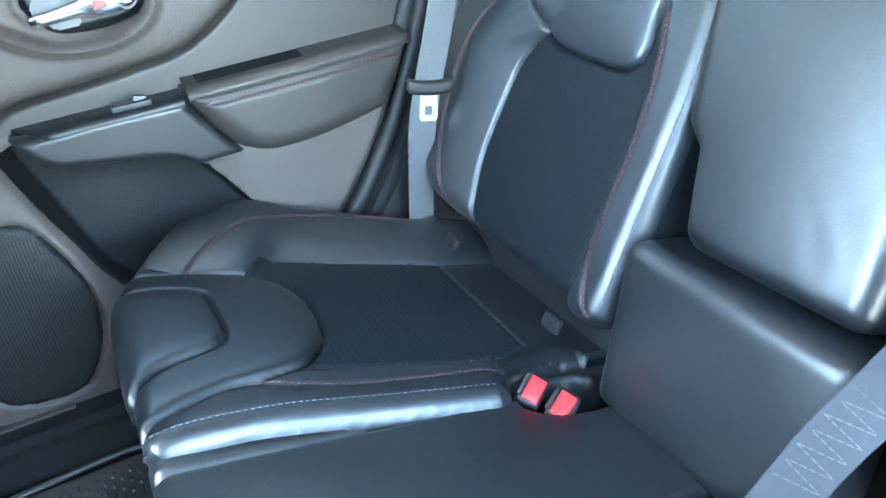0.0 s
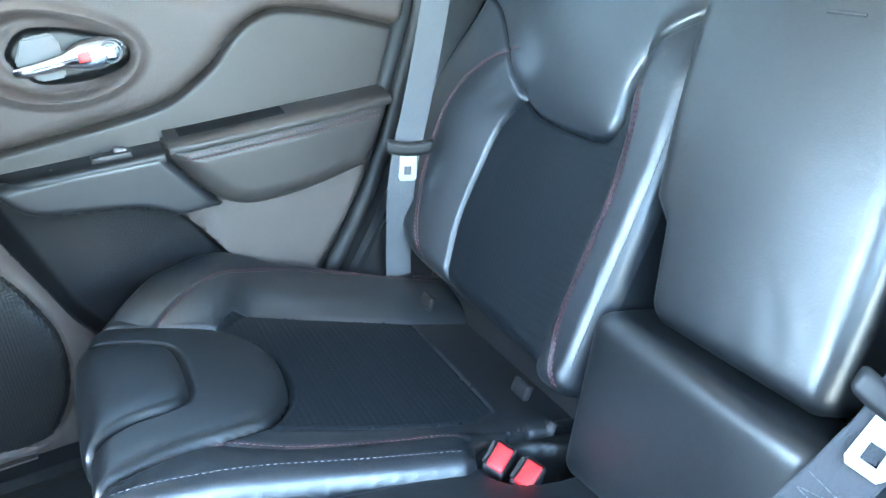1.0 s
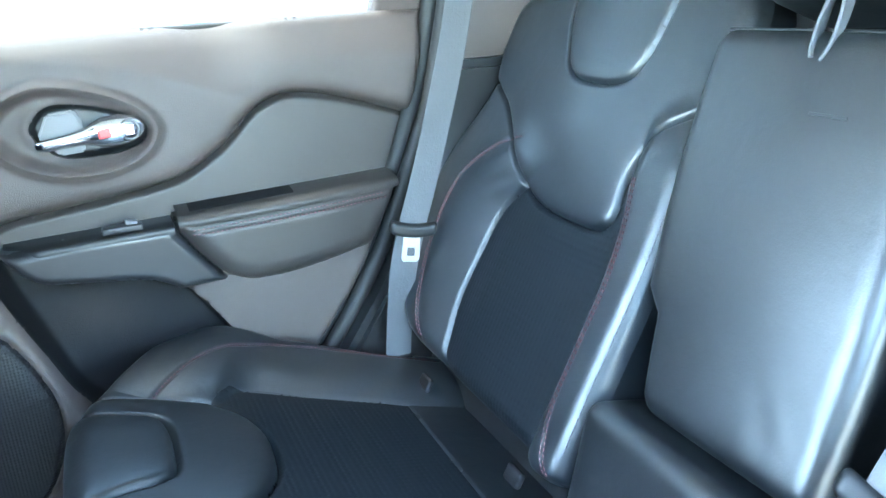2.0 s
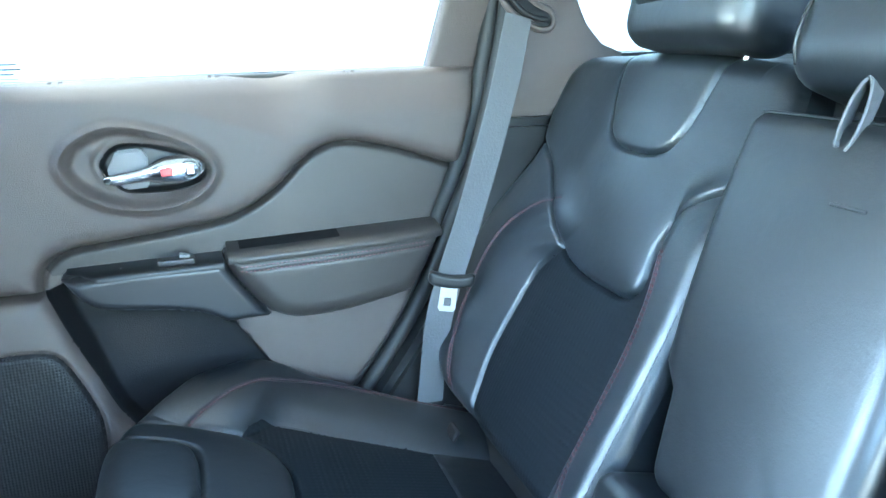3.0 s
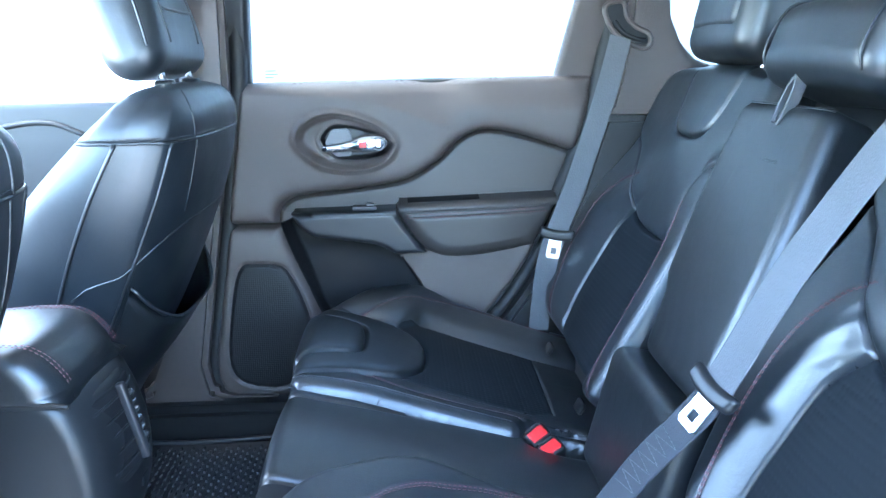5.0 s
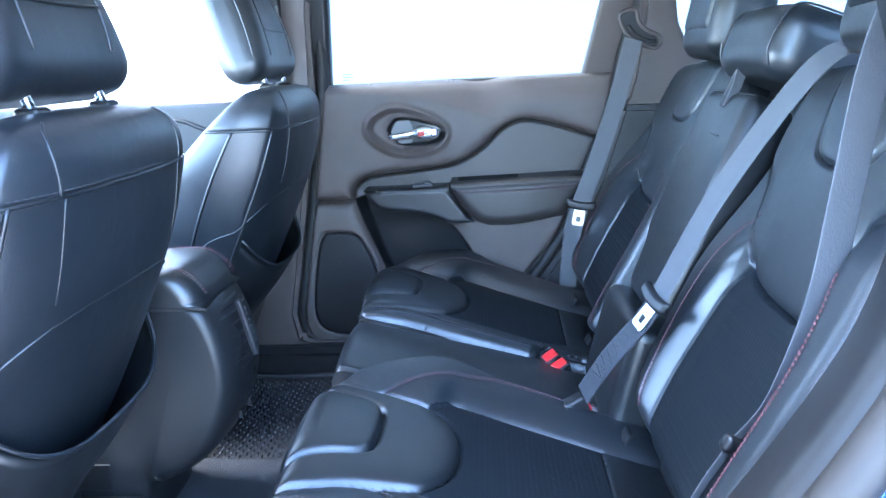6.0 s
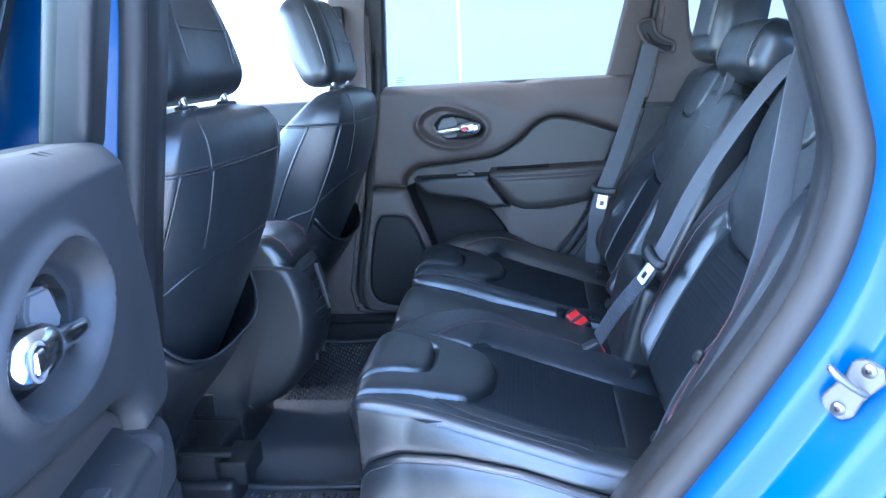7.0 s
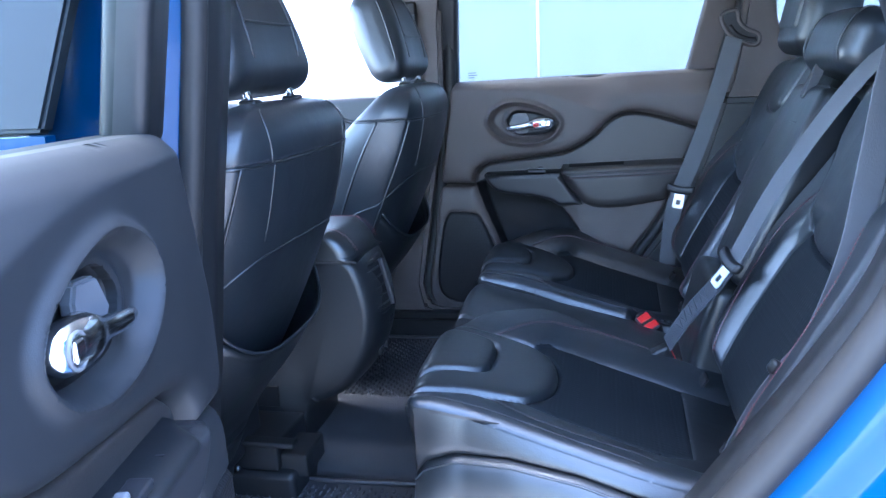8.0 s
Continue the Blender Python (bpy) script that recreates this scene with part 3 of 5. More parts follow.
def mid_cushion(U, V, name=""):
    x = np.interp(U, PROFILE[:, 0], PROFILE[:, 1])
    z = np.interp(U, PROFILE[:, 0], PROFILE[:, 2])
    H = -0.018 + 0.020 * np.cos(np.clip(V / 0.13, -1, 1) * 1.3)
    H += groove(np.abs(V + 0.118), 0.004, 0.01) + groove(np.abs(V - 0.128), 0.004, 0.01)
    for cy in (0.108, -0.112):
        H -= 0.05 * ease((1 - np.hypot((U - 0.44) / 0.068, (V - cy) / 0.042)) * 3.5)
    return np.stack([x - 0.3, V, z + H - 0.12], -1)


sheet(mid_cushion, (-0.28, 0.56, -0.125, 0.155), 0.004, [("cushion", None, LEATHER, "")], mid, (0, 0, -0.05))


def slab(w):
    """The folded armrest: a little narrower towards its hinge, one flank cut back at the lower end, its face gently crowned."""
    q = w.copy()
    t = (q[2] + 0.196) / 0.392
    mid_y = -0.002 + 0.060 * t
    half = 0.112 + 0.018 * math.sin(math.pi * min(1.0, t * 0.9))
    y = q[1] / 0.12 * half
    if y > 0:
        y -= 0.020 * float(ease((0.30 - t) / 0.06)) * y / half
    q[1] = mid_y + y
    q[0] -= 0.008 * math.cos(w[1] * 11) * math.cos(w[2] * 6)
    # old creases near the lower end
    q[0] += 0.0002 * math.sin(w[1] * 170 + 5 * math.sin(w[2] * 30)) * math.exp(-((t - 0.16) / 0.12) ** 2)
    return q


AR = Matrix.Translation(-o) @ pose(0.650, 0.0, 0.650, 0, 24.5, 0)
arm_up = rounded("folded_armrest", (0.080, 0.24, 0.392), 0.022, AR, LEATHER, mid, "", 34, slab)
tube("top_seam", [AR @ Vector(slab(np.array((-0.030, y, 0.193)))) for y in np.linspace(-0.11, 0.11, 30)], 0.0016, LEATHER, arm_up)
rounded("press_mark", (0.002, 0.036, 0.003), 0.0009, AR @ pose(-0.0475, 0.005, 0.115, 0, 0, 3), LEATHER_B, arm_up, "", 3)
rounded("lower_block", (0.09, 0.275, 0.20), 0.022, Matrix.Translation(-o) @ pose(0.5245, 0.002, 0.378, 0, 14, 0), LEATHER, mid, "", 10)
rounded("back_filler", (0.06, 0.36, 0.52), 0.02, Matrix.Translation(-o) @ pose(0.738, 0.030, 0.62, 0, 24.5, 0), PLASTIC_D, mid, "", 4)


def cushioned(w):
    q = w.copy()
    q[0] -= 0.008 * math.cos(q[1] * 10)
    q[2] += 0.006 * math.cos(q[1] * 10)
    return q


HM = Matrix.Translation(-o) @ pose(0.775, 0.014, 0.898, 0, 20, 0)
mhr = rounded("headrest", (0.15, 0.272, 0.118), 0.040, HM, LEATHER_B, mid, "", 12, cushioned)
for y in (-0.112, 0.112):
    tube("edge_seam", [HM @ Vector(cushioned(np.array((x, y, z)))) for x, z in curve([(-0.065, -0.040), (-0.0755, -0.02), (-0.0755, 0.015), (-0.064, 0.048), (-0.04, 0.059), (0.03, 0.059)], 6)], 0.0018, LEATHER, mhr)
strap = []
for a in np.linspace(0.25, 2 * math.pi - 0.25, 20):
    strap.append(Vector((0.694 - 0.012 * math.cos(a), 0.042 + 0.010 * math.sin(a), 0.848 - 0.032 * math.cos(a))) - o)
ribbon("pull_strap", strap, [(1, 0.3, 0.3)] * 20, 0.019, 0.003, WEB, mid, "folded grey webbing pull loop")

# ---------------------------------------------------------------- doors
def door_panel(root, mir, o, trim):
    """The inner side of a rear door with its trim; mir -1 builds the other hand. o: the root's place before it is turned."""
    def world(x, y, z):
        return np.stack([x - o[0], mir * y - o[1], z - o[2]], -1)
    swoosh = curve([(-0.090, 0.548), (-0.084, 0.58), (-0.066, 0.600), (-0.037, 0.612), (0.03, 0.620), (0.107, 0.628), (0.196, 0.643), (0.265, 0.681), (0.31, 0.723), (0.344, 0.744), (0.389, 0.752), (0.469, 0.736), (0.59, 0.695)])
    outline = np.array([(-0.150, 0.858), (-0.158, 0.83), (-0.178, 0.69), (-0.197, 0.55), (-0.225, 0.38), (-0.25, 0.24), (-0.249, 0.188), (-0.236, 0.155), (-0.205, 0.136), (-0.10, 0.132),
                        (0.2, 0.135), (0.27, 0.2), (0.38, 0.335), (0.44, 0.41), (0.477, 0.47), (0.523, 0.578), (0.574, 0.698), (0.60, 0.79), (0.616, 0.868)])
    if mir < 0:
        outline[:, 0] = np.maximum(outline[:, 0], -0.172)
    upper = np.vstack([swoosh, [(0.66, 0.70), (0.66, 0.9), (-0.3, 0.9), (-0.3, 0.548)]])
    bezel = curve([(-0.040, 0.742), (-0.018, 0.777), (0.035, 0.796), (0.105, 0.782), (0.160, 0.753), (0.176, 0.722), (0.150, 0.688), (0.09, 0.671), (0.025, 0.679), (-0.022, 0.707)], 12, True)
    dish = curve([(0.012, 0.738), (0.035, 0.766), (0.07, 0.768), (0.115, 0.758), (0.155, 0.740), (0.164, 0.722), (0.150, 0.703), (0.11, 0.693), (0.055, 0.694), (0.03, 0.708)], 8, True)
    arm = np.vstack([[(0.176, 0.594), (0.178, 0.574)], curve([(0.18, 0.571), (0.205, 0.532), (0.235, 0.497), (0.265, 0.480), (0.30, 0.474), (0.371, 0.478), (0.48, 0.497)]), [(0.56, 0.60)], curve([(0.54, 0.604), (0.42, 0.601), (0.30, 0.597), (0.20, 0.594)])])
    pull = np.vstack([curve([(-0.058, 0.578), (-0.05, 0.566), (-0.035, 0.545), (-0.010, 0.527), (0.04, 0.518), (0.10, 0.510), (0.14, 0.500), (0.172, 0.482)]), [(0.242, 0.484), (0.18, 0.570), (0.172, 0.584), (0.05, 0.584)]])
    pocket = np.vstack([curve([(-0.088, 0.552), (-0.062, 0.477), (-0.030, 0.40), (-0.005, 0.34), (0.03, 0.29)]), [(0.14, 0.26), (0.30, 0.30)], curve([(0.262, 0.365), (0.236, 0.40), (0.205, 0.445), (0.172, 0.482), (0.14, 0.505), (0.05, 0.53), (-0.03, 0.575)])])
    speaker = curve([(-0.193, 0.42), (-0.176, 0.455), (-0.157, 0.462), (-0.097, 0.458), (-0.072, 0.438), (-0.045, 0.38), (-0.03, 0.32), (-0.04, 0.24), (-0.085, 0.17), (-0.15, 0.165), (-0.20, 0.185), (-0.219, 0.235), (-0.21, 0.33)], 8, True)
    shelf = np.vstack([swoosh[14:], [(0.60, 0.606), (0.3, 0.594), (0.0, 0.584), (-0.07, 0.575)]])
    low_front = np.vstack([[(-0.3, 0.55), (-0.090, 0.548)], curve([(-0.088, 0.552), (-0.062, 0.477), (-0.030, 0.40), (-0.005, 0.34), (0.03, 0.29)]), [(0.03, 0.1), (-0.3, 0.1)]])

    FOLD = curve([(-0.30, 0.842), (-0.145, 0.834), (-0.01, 0.828), (0.10, 0.817), (0.19, 0.793), (0.26, 0.768), (0.33, 0.747), (0.42, 0.735), (0.66, 0.72)], 8)

    def depth(X, Z, name):
        def edge(s, own):
            """Which side of a step the piece's own edge belongs to."""
            return np.maximum(s, 1e-6) if name in own else np.minimum(s, -1e-6)
        p = np.zeros(X.shape)
        su = signed(X, Z, upper)
        p += pad(su, 0.010, 0.026)
        p += groove(np.abs(su), 0.0045, 0.012)
        # above a soft fold the upper part leans away
        line = np.interp(X, FOLD[:, 0], FOLD[:, 1])
        over = np.maximum(Z - line, 0)
        p -= (0.42 * (np.sqrt(over ** 2 + 0.004 ** 2) - 0.004) + 0.010 * ease((Z - 0.83) / 0.04)) * (su > 0) * (1 - ease((X - 0.24) / 0.14))
        p -= 0.020 * ease((Z - 0.79) / 0.075) * (su > 0) * ease((X - 0.24) / 0.14)
        sb = signed(X, Z, bezel)
        p += 0.008 * np.exp(-(sb / 0.008) ** 2)
        p -= 0.016 * ease(sb / 0.020)
        sd = edge(signed(X, Z, dish), ("handle_dish",))
        p -= np.where(sd > 0, 0.010 + 0.010 * ease(sd / 0.008), 0)
        p += 0.003 * np.exp(-((sd + 0.005) / 0.005) ** 2)
        sa = edge(signed(X, Z, arm), ("armrest",))
        p += np.where(sa > 0, 0.066 * (0.42 + 0.58 * np.sqrt(np.clip(1 - (1 - np.clip(sa / 0.034, 0, 1)) ** 2, 0, 1))), 0) * (1 - 0.25 * ease((X - 0.38) / 0.2))
        p += groove(dist(X, Z, arm_seam, False)[0], 0.003, 0.003)
        sp = edge(signed(X, Z, pull), ("pull_grip",))
        p += np.where(sp > 0, 0.052 * (0.6 + 0.4 * np.sqrt(np.clip(1 - (1 - np.clip(sp / 0.014, 0, 1)) ** 2, 0, 1))), 0)
        sk = signed(X, Z, pocket) * (sp < 0)
        p -= 0.036 * ease(sk / 0.016) + 0.040 * ease(sk / 0.012) * ease((Z - 0.36) / 0.12)
        lo = (su < 0) & (sa < 0) & (sp < 0)
        sl = signed(X, Z, low_front)
        p += pad(sl, 0.012, 0.022)
        p += np.where((sl < 0) & (sk <= 0) & (Z < 0.50) & lo, 0.028 * ease((X - 0.14) / 0.1), 0)
        ss = signed(X, Z, speaker)
        p += groove(np.abs(ss), 0.004, 0.006) + 0.002 * (ss > 0)
        p += groove(np.abs(Z - 0.550), 0.0025, 0.006) * (X < -0.088)
        so = signed(X, Z, outline)
        r = 0.014
        e = np.clip(r - so, 0, r)
        p -= (r - np.sqrt(np.maximum(r * r - e * e, 0)))
        return p

    arm_seam = curve([(0.198, 0.572), (0.30, 0.575), (0.42, 0.579), (0.55, 0.583)])

    def fn(X, Z, name="armrest"):
        return world(X, 0.745 - depth(X, Z, name) + 0.012 * ease((Z - 0.60) / 0.3), Z)
    regs = [("handle_dish", dish, PLASTIC_D, ""), ("handle_bezel", bezel, trim, ""), ("armrest", arm, VINYL, "padded leather armrest with red stitching"),
            ("pull_grip", pull, TRIM_GLOSS, "satin dark grey pull grip"), ("upper_panel", upper, trim, "soft grained upper trim"), ("door_insert", shelf, VINYL, "leather-look insert"),
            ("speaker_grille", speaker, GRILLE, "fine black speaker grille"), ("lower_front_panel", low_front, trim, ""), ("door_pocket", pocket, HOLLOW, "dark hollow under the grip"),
            ("lower_panel", None, trim, "")]
    sheet(fn, (-0.256, 0.624, 0.128, 0.872), 0.0028, regs, root, (0, mir * 0.05, 0), outline)

    def lay(line, ofs):
        q = fn(line[:, 0], line[:, 1])
        q[:, 1] -= mir * ofs
        return q
    for k in (-0.0035, 0.0035):
        stitches(lay(arm_seam[:-4] + (0, k), 0.0010), RED_THREAD, root, r=0.0009, label="red thread seam")
    # the flat top of the armrest, a slot in it, and the ledge behind the pull grip
    def ledge(name, xs, zs, ps, shape, mat, label):
        rows = []
        for f, up in shape:
            rows.append([tuple(world(np.array(x), np.array(0.745 - p * f + (0.02 if f < 0 else 0.0)), np.array(z + up))) for x, z, p in zip(xs, zs, ps)])
        k = len(xs)
        return link(name, [v for r in rows for v in r], [(a * k + b, (a + 1) * k + b, (a + 1) * k + b + 1, a * k + b + 1) if mir > 0 else (a * k + b + 1, (a + 1) * k + b + 1, (a + 1) * k + b, a * k + b)
                                                       for a in range(len(rows) - 1) for b in range(k - 1)], mat, root, label)
    xa = np.linspace(0.181, 0.532, 50)
    pa = 0.0655 * (1 - 0.25 * ease((xa - 0.38) / 0.2)) * (0.90 + 0.10 * ease((xa - 0.18) / 0.03))
    za = np.interp(xa, arm_seam[:, 0], arm_seam[:, 1]) + 0.013
    ledge("armrest_top", xa, za, pa, ((0.90, -0.005), (0.93, 0.000), (0.91, 0.0045), (0.84, 0.0085), (0.60, 0.0125), (0.25, 0.0165), (0.0, 0.019), (-0.1, 0.0195)), VINYL, "flat leather top of the armrest")
    # the slot is a black strip on the top, coloured as its shade
    xs_ = np.linspace(0.20, 0.36, 24)
    ps_ = 0.0655 * np.ones(24)
    zs_ = np.interp(xs_, arm_seam[:, 0], arm_seam[:, 1]) + 0.013
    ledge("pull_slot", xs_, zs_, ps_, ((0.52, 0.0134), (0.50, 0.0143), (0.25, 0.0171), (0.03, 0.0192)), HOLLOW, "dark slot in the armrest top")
    xp = np.linspace(-0.052, 0.174, 40)
    pp = 0.0515 * (0.25 + 0.75 * ease((xp + 0.056) / 0.05))
    zp = np.interp(xp, [-0.052, 0.174], [0.570, 0.575])
    ledge("grip_ledge", xp, zp, pp, ((0.985, -0.004), (1.01, 0.003), (0.98, 0.0075), (0.90, 0.0105), (0.50, 0.0130), (0.0, 0.0145), (-0.1, 0.0145)), PLASTIC_D, "flat black ledge behind the grip")
    # inner handle: a chrome lever in its dish
    y0 = mir * 0.722 - o[1]
    rings = []
    for x, z, hh, dd in ((0.016, 0.717, 0.002, 0.002), (0.018, 0.717, 0.006, 0.005), (0.030, 0.717, 0.0085, 0.007), (0.055, 0.720, 0.0095, 0.008), (0.080, 0.724, 0.0115, 0.010), (0.092, 0.726, 0.0165, 0.013), (0.104, 0.727, 0.0205, 0.016),
                         (0.125, 0.728, 0.0215, 0.017), (0.142, 0.729, 0.0195, 0.016), (0.154, 0.730, 0.014, 0.013), (0.160, 0.730, 0.007, 0.008), (0.161, 0.730, 0.002, 0.002)):
        rings.append([(x - o[0], y0 + mir * 0.004 + dd * math.cos(a), z - o[2] + hh * np.sign(math.sin(a)) * abs(math.sin(a)) ** 0.7) for a in np.linspace(0, 2 * math.pi, 24, endpoint=False)])
    lever = loft("lever", rings, CHROME, root, "chrome door lever")
    tube("lever_ring", [(0.139 - o[0] + 0.013 * math.cos(a), y0 - mir * 0.0105, 0.729 - o[2] + 0.0135 * math.sin(a)) for a in np.linspace(0, 2 * math.pi, 20, endpoint=False)], 0.0016, GREY_PL, lever, "", 6, True)
    rounded("lock_button", (0.015, 0.006, 0.017), 0.0028, pose(0.139 - o[0], y0 - mir * 0.0105, 0.729 - o[2]), CHROME, lever, "", 5)
    if mir > 0:
        rounded("lock_flag", (0.017, 0.004, 0.013), 0.0018, pose(0.106 - o[0], y0 - mir * 0.0105, 0.727 - o[2], 0, -4, 0), RED, lever, "red lock marker")
    prism("cup", [(0.02 - o[0], 0.726 - o[2]), (0.036 - o[0], 0.757 - o[2]), (0.072 - o[0], 0.760 - o[2]), (0.08 - o[0], 0.745 - o[2]), (0.078 - o[0], 0.70 - o[2]), (0.045 - o[0], 0.698 - o[2])],
          min(mir * 0.755, mir * 0.742) - o[1], max(mir * 0.755, mir * 0.742) - o[1], "y", GREY_PL, root, "grey finger cup", 0.003)
    # window switch on the grip's ledge
    sw = rounded("window_switch", (0.055, 0.022, 0.010), 0.003, pose(0.105 - o[0], mir * 0.712 - o[1], 0.589 - o[2]), TRIM_GLOSS, root, "", 4)
    rounded("switch_rocker", (0.018, 0.012, 0.008), 0.003, pose(0.118 - o[0], mir * 0.712 - o[1], 0.596 - o[2], 0, 12, 0), GREY_PL, sw, "", 4)
    # outer skin of the door
    shell = [(max(x, -0.20 if mir < 0 else -1.0) - o[0], z - o[2]) for x, z in ((-0.19, 0.85), (-0.235, 0.55), (-0.29, 0.24), (-0.285, 0.10), (0.22, 0.10), (0.42, 0.33), (0.52, 0.46), (0.62, 0.69), (0.655, 0.85))]
    prism("door_skin", shell, min(mir * 0.835, mir * 0.87) - o[1], max(mir * 0.835, mir * 0.87) - o[1], "y", PAINT, root, "blue painted outer skin", 0.01)
    # frame round the window, inner side
    def bar(name, a, b, w, d, mat):
        a, b = Vector(a), Vector(b)
        m = (a + b) / 2
        L = (b - a).length
        q = (b - a).to_track_quat("Z", "Y").to_matrix().to_4x4()
        rounded(name, (w, d, L), min(w, d) * 0.3, Matrix.Translation(Vector((m.x, mir * m.y, m.z)) - Vector(o)) @ (Euler((math.atan2(-mir * (b.y - a.y), b.z - a.z), math.atan2(b.x - a.x, b.z - a.z), 0)).to_matrix().to_4x4()), mat, root, "", 4)
    bar("window_frame_front", (-0.168, 0.785, 0.845), (-0.140, 0.70, 1.24), 0.065, 0.05, PLASTIC_D)
    bar("window_frame_rear", (0.572, 0.785, 0.845), (0.660, 0.70, 1.24), 0.085, 0.035, PLASTIC)
    bar("outer_rear_edge", (0.632, 0.785, 0.845), (0.70, 0.70, 1.24), 0.03, 0.03, PLASTIC_D)
    g = link("window_pane", [Vector((x, mir * y, z)) - Vector(o) for x, y, z in ((-0.15, 0.796, 0.83), (0.55, 0.796, 0.83), (0.66, 0.705, 1.24), (-0.13, 0.705, 1.24))], [(0, 1, 2, 3)], PRIVACY if mir > 0 else PRIVACY_LIT, root, "lightly tinted glass", False)
    g.visible_shadow = False
    if mir > 0:
        for i, (w0, dz) in enumerate(((0.024, 0.0), (0.028, -0.007), (0.018, -0.014), (0.026, -0.021))):
            rounded("glass_mark", (w0, 0.001, 0.0022), 0.0004, pose(-0.106 + w0 / 2 - o[0], 0.789 - o[1], 0.884 + dz - o[2]), GREY_PL, g, "", 2)
    rounded("sill_seal", (0.74, 0.026, 0.024), 0.007, pose(0.2 - o[0], mir * 0.786 - o[1], 0.850 - o[2], 0, -0.7, 0), RUBBER, root, "", 4)


far_door = thing("car_door", "closed rear car door with grained trim and chrome handle", "car door", "rear doors", (0.2, 0.78, 0.13))
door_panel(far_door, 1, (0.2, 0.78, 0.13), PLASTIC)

# near door: hinged at its front edge and swung wide open
near_door = thing("car_door", "open rear car door with dark trim and chrome handle", "car door", "rear doors", (-0.124, -0.807, 0.13))
# this door's trim colour carries its shade
door_panel(near_door, -1, (-0.172, -0.72, 0.13), PLASTIC_SHADE)
near_door.rotation_euler = (0, 0, radians(-78.8))


# ---------------------------------------------------------------- body side at the open door
def offset(line, d):
    """The line moved sideways in its plane."""
    t = np.gradient(line, axis=0)
    n = np.stack([t[:, 1], -t[:, 0]], -1)
    return line + n / np.linalg.norm(n, axis=1)[:, None] * d


def band(name, lines, mat, label, cat):
    """A folded skin between lines of (x, y, z)."""
    n = len(lines[0])
    verts = [tuple(p) for q in lines for p in q]
    faces = [(i * n + j, (i + 1) * n + j, (i + 1) * n + j + 1, i * n + j + 1) for i in range(len(lines) - 1) for j in range(n - 1)]
    return tagged(link(name, verts, faces, mat), label, cat, kind="structure")


def at_y(line, y):
    return np.stack([line[:, 0], np.full(len(line), y), line[:, 1]], -1)


EDGE = curve([(-0.26, 0.15), (-0.10, 0.118), (0.10, 0.118), (0.23, 0.15), (0.35, 0.25), (0.44, 0.38), (0.54, 0.53), (0.612, 0.662), (0.639, 0.785), (0.622, 0.87), (0.59, 0.968), (0.545, 1.08), (0.48, 1.20)], 10)
seal = tube("door_seal", at_y(EDGE, -0.716), 0.0215, RUBBER, seg=12)
tagged(seal, "grey rubber weather seal round the door opening", "door seal", kind="structure")
band("wall_inner_trim", [at_y(offset(EDGE, 0.012), -0.700), at_y(offset(EDGE, -0.016), -0.690), at_y(offset(EDGE, -0.014), -0.66), at_y(offset(EDGE, 0.008), -0.585), at_y(offset(EDGE, 0.03), -0.545), at_y(offset(EDGE, 0.12), -0.53)],
     PLASTIC_D, "dark plastic pillar and sill trim", "trim")
def swell(d, y):
    return at_y(offset(EDGE, d), y)
body = band("wall_body_side", [swell(0.008, -0.722), swell(0.022, -0.730), swell(0.035, -0.745), swell(0.052, -0.750), swell(0.070, -0.752), swell(0.078, -0.758), swell(0.090, -0.785), swell(0.12, -0.800), swell(0.145, -0.806), swell(0.150, -0.812),
     swell(0.156, -0.850), swell(0.164, -0.862), swell(0.20, -0.868), swell(0.34, -0.875), swell(0.60, -0.86)], PAINT, "glossy bright blue painted body side", "car body")
# striker on the jamb
striker = thing("door_striker", "zinc door striker loop bolted to the blue jamb", "striker", at=(0.634, -0.778, 0.558))
striker.scale = (0.85, 0.85, 0.85)
prism("plate", [(-0.016, -0.046), (0.010, -0.048), (0.020, -0.034), (0.017, -0.008), (0.019, 0.008), (0.024, 0.034), (0.012, 0.048), (-0.012, 0.046), (-0.023, 0.032), (-0.018, 0.006), (-0.022, -0.010), (-0.025, -0.034)], -0.002, 0.003, "y", STEEL, striker, "", 0.003)
tube("loop", curve([(0.014, -0.002, 0.004), (-0.002, -0.018, 0.010), (-0.022, -0.034, 0.018), (-0.032, -0.034, 0.020), (-0.034, -0.026, 0.018), (-0.020, -0.010, 0.008), (-0.010, 0.0, 0.002)], 6), 0.0048, STEEL, striker)
for dz in (-0.034, 0.034):
    screw = tube("screw", [(0.0, -0.002, dz), (0.0, -0.006, dz)], 0.009, STEEL, striker, "", 14)
    tube("socket", [(0.0, -0.0062, dz), (0.0, -0.0068, dz)], 0.004, PLASTIC_D, screw, "", 6)
striker.rotation_euler = (0, radians(28), radians(-38))

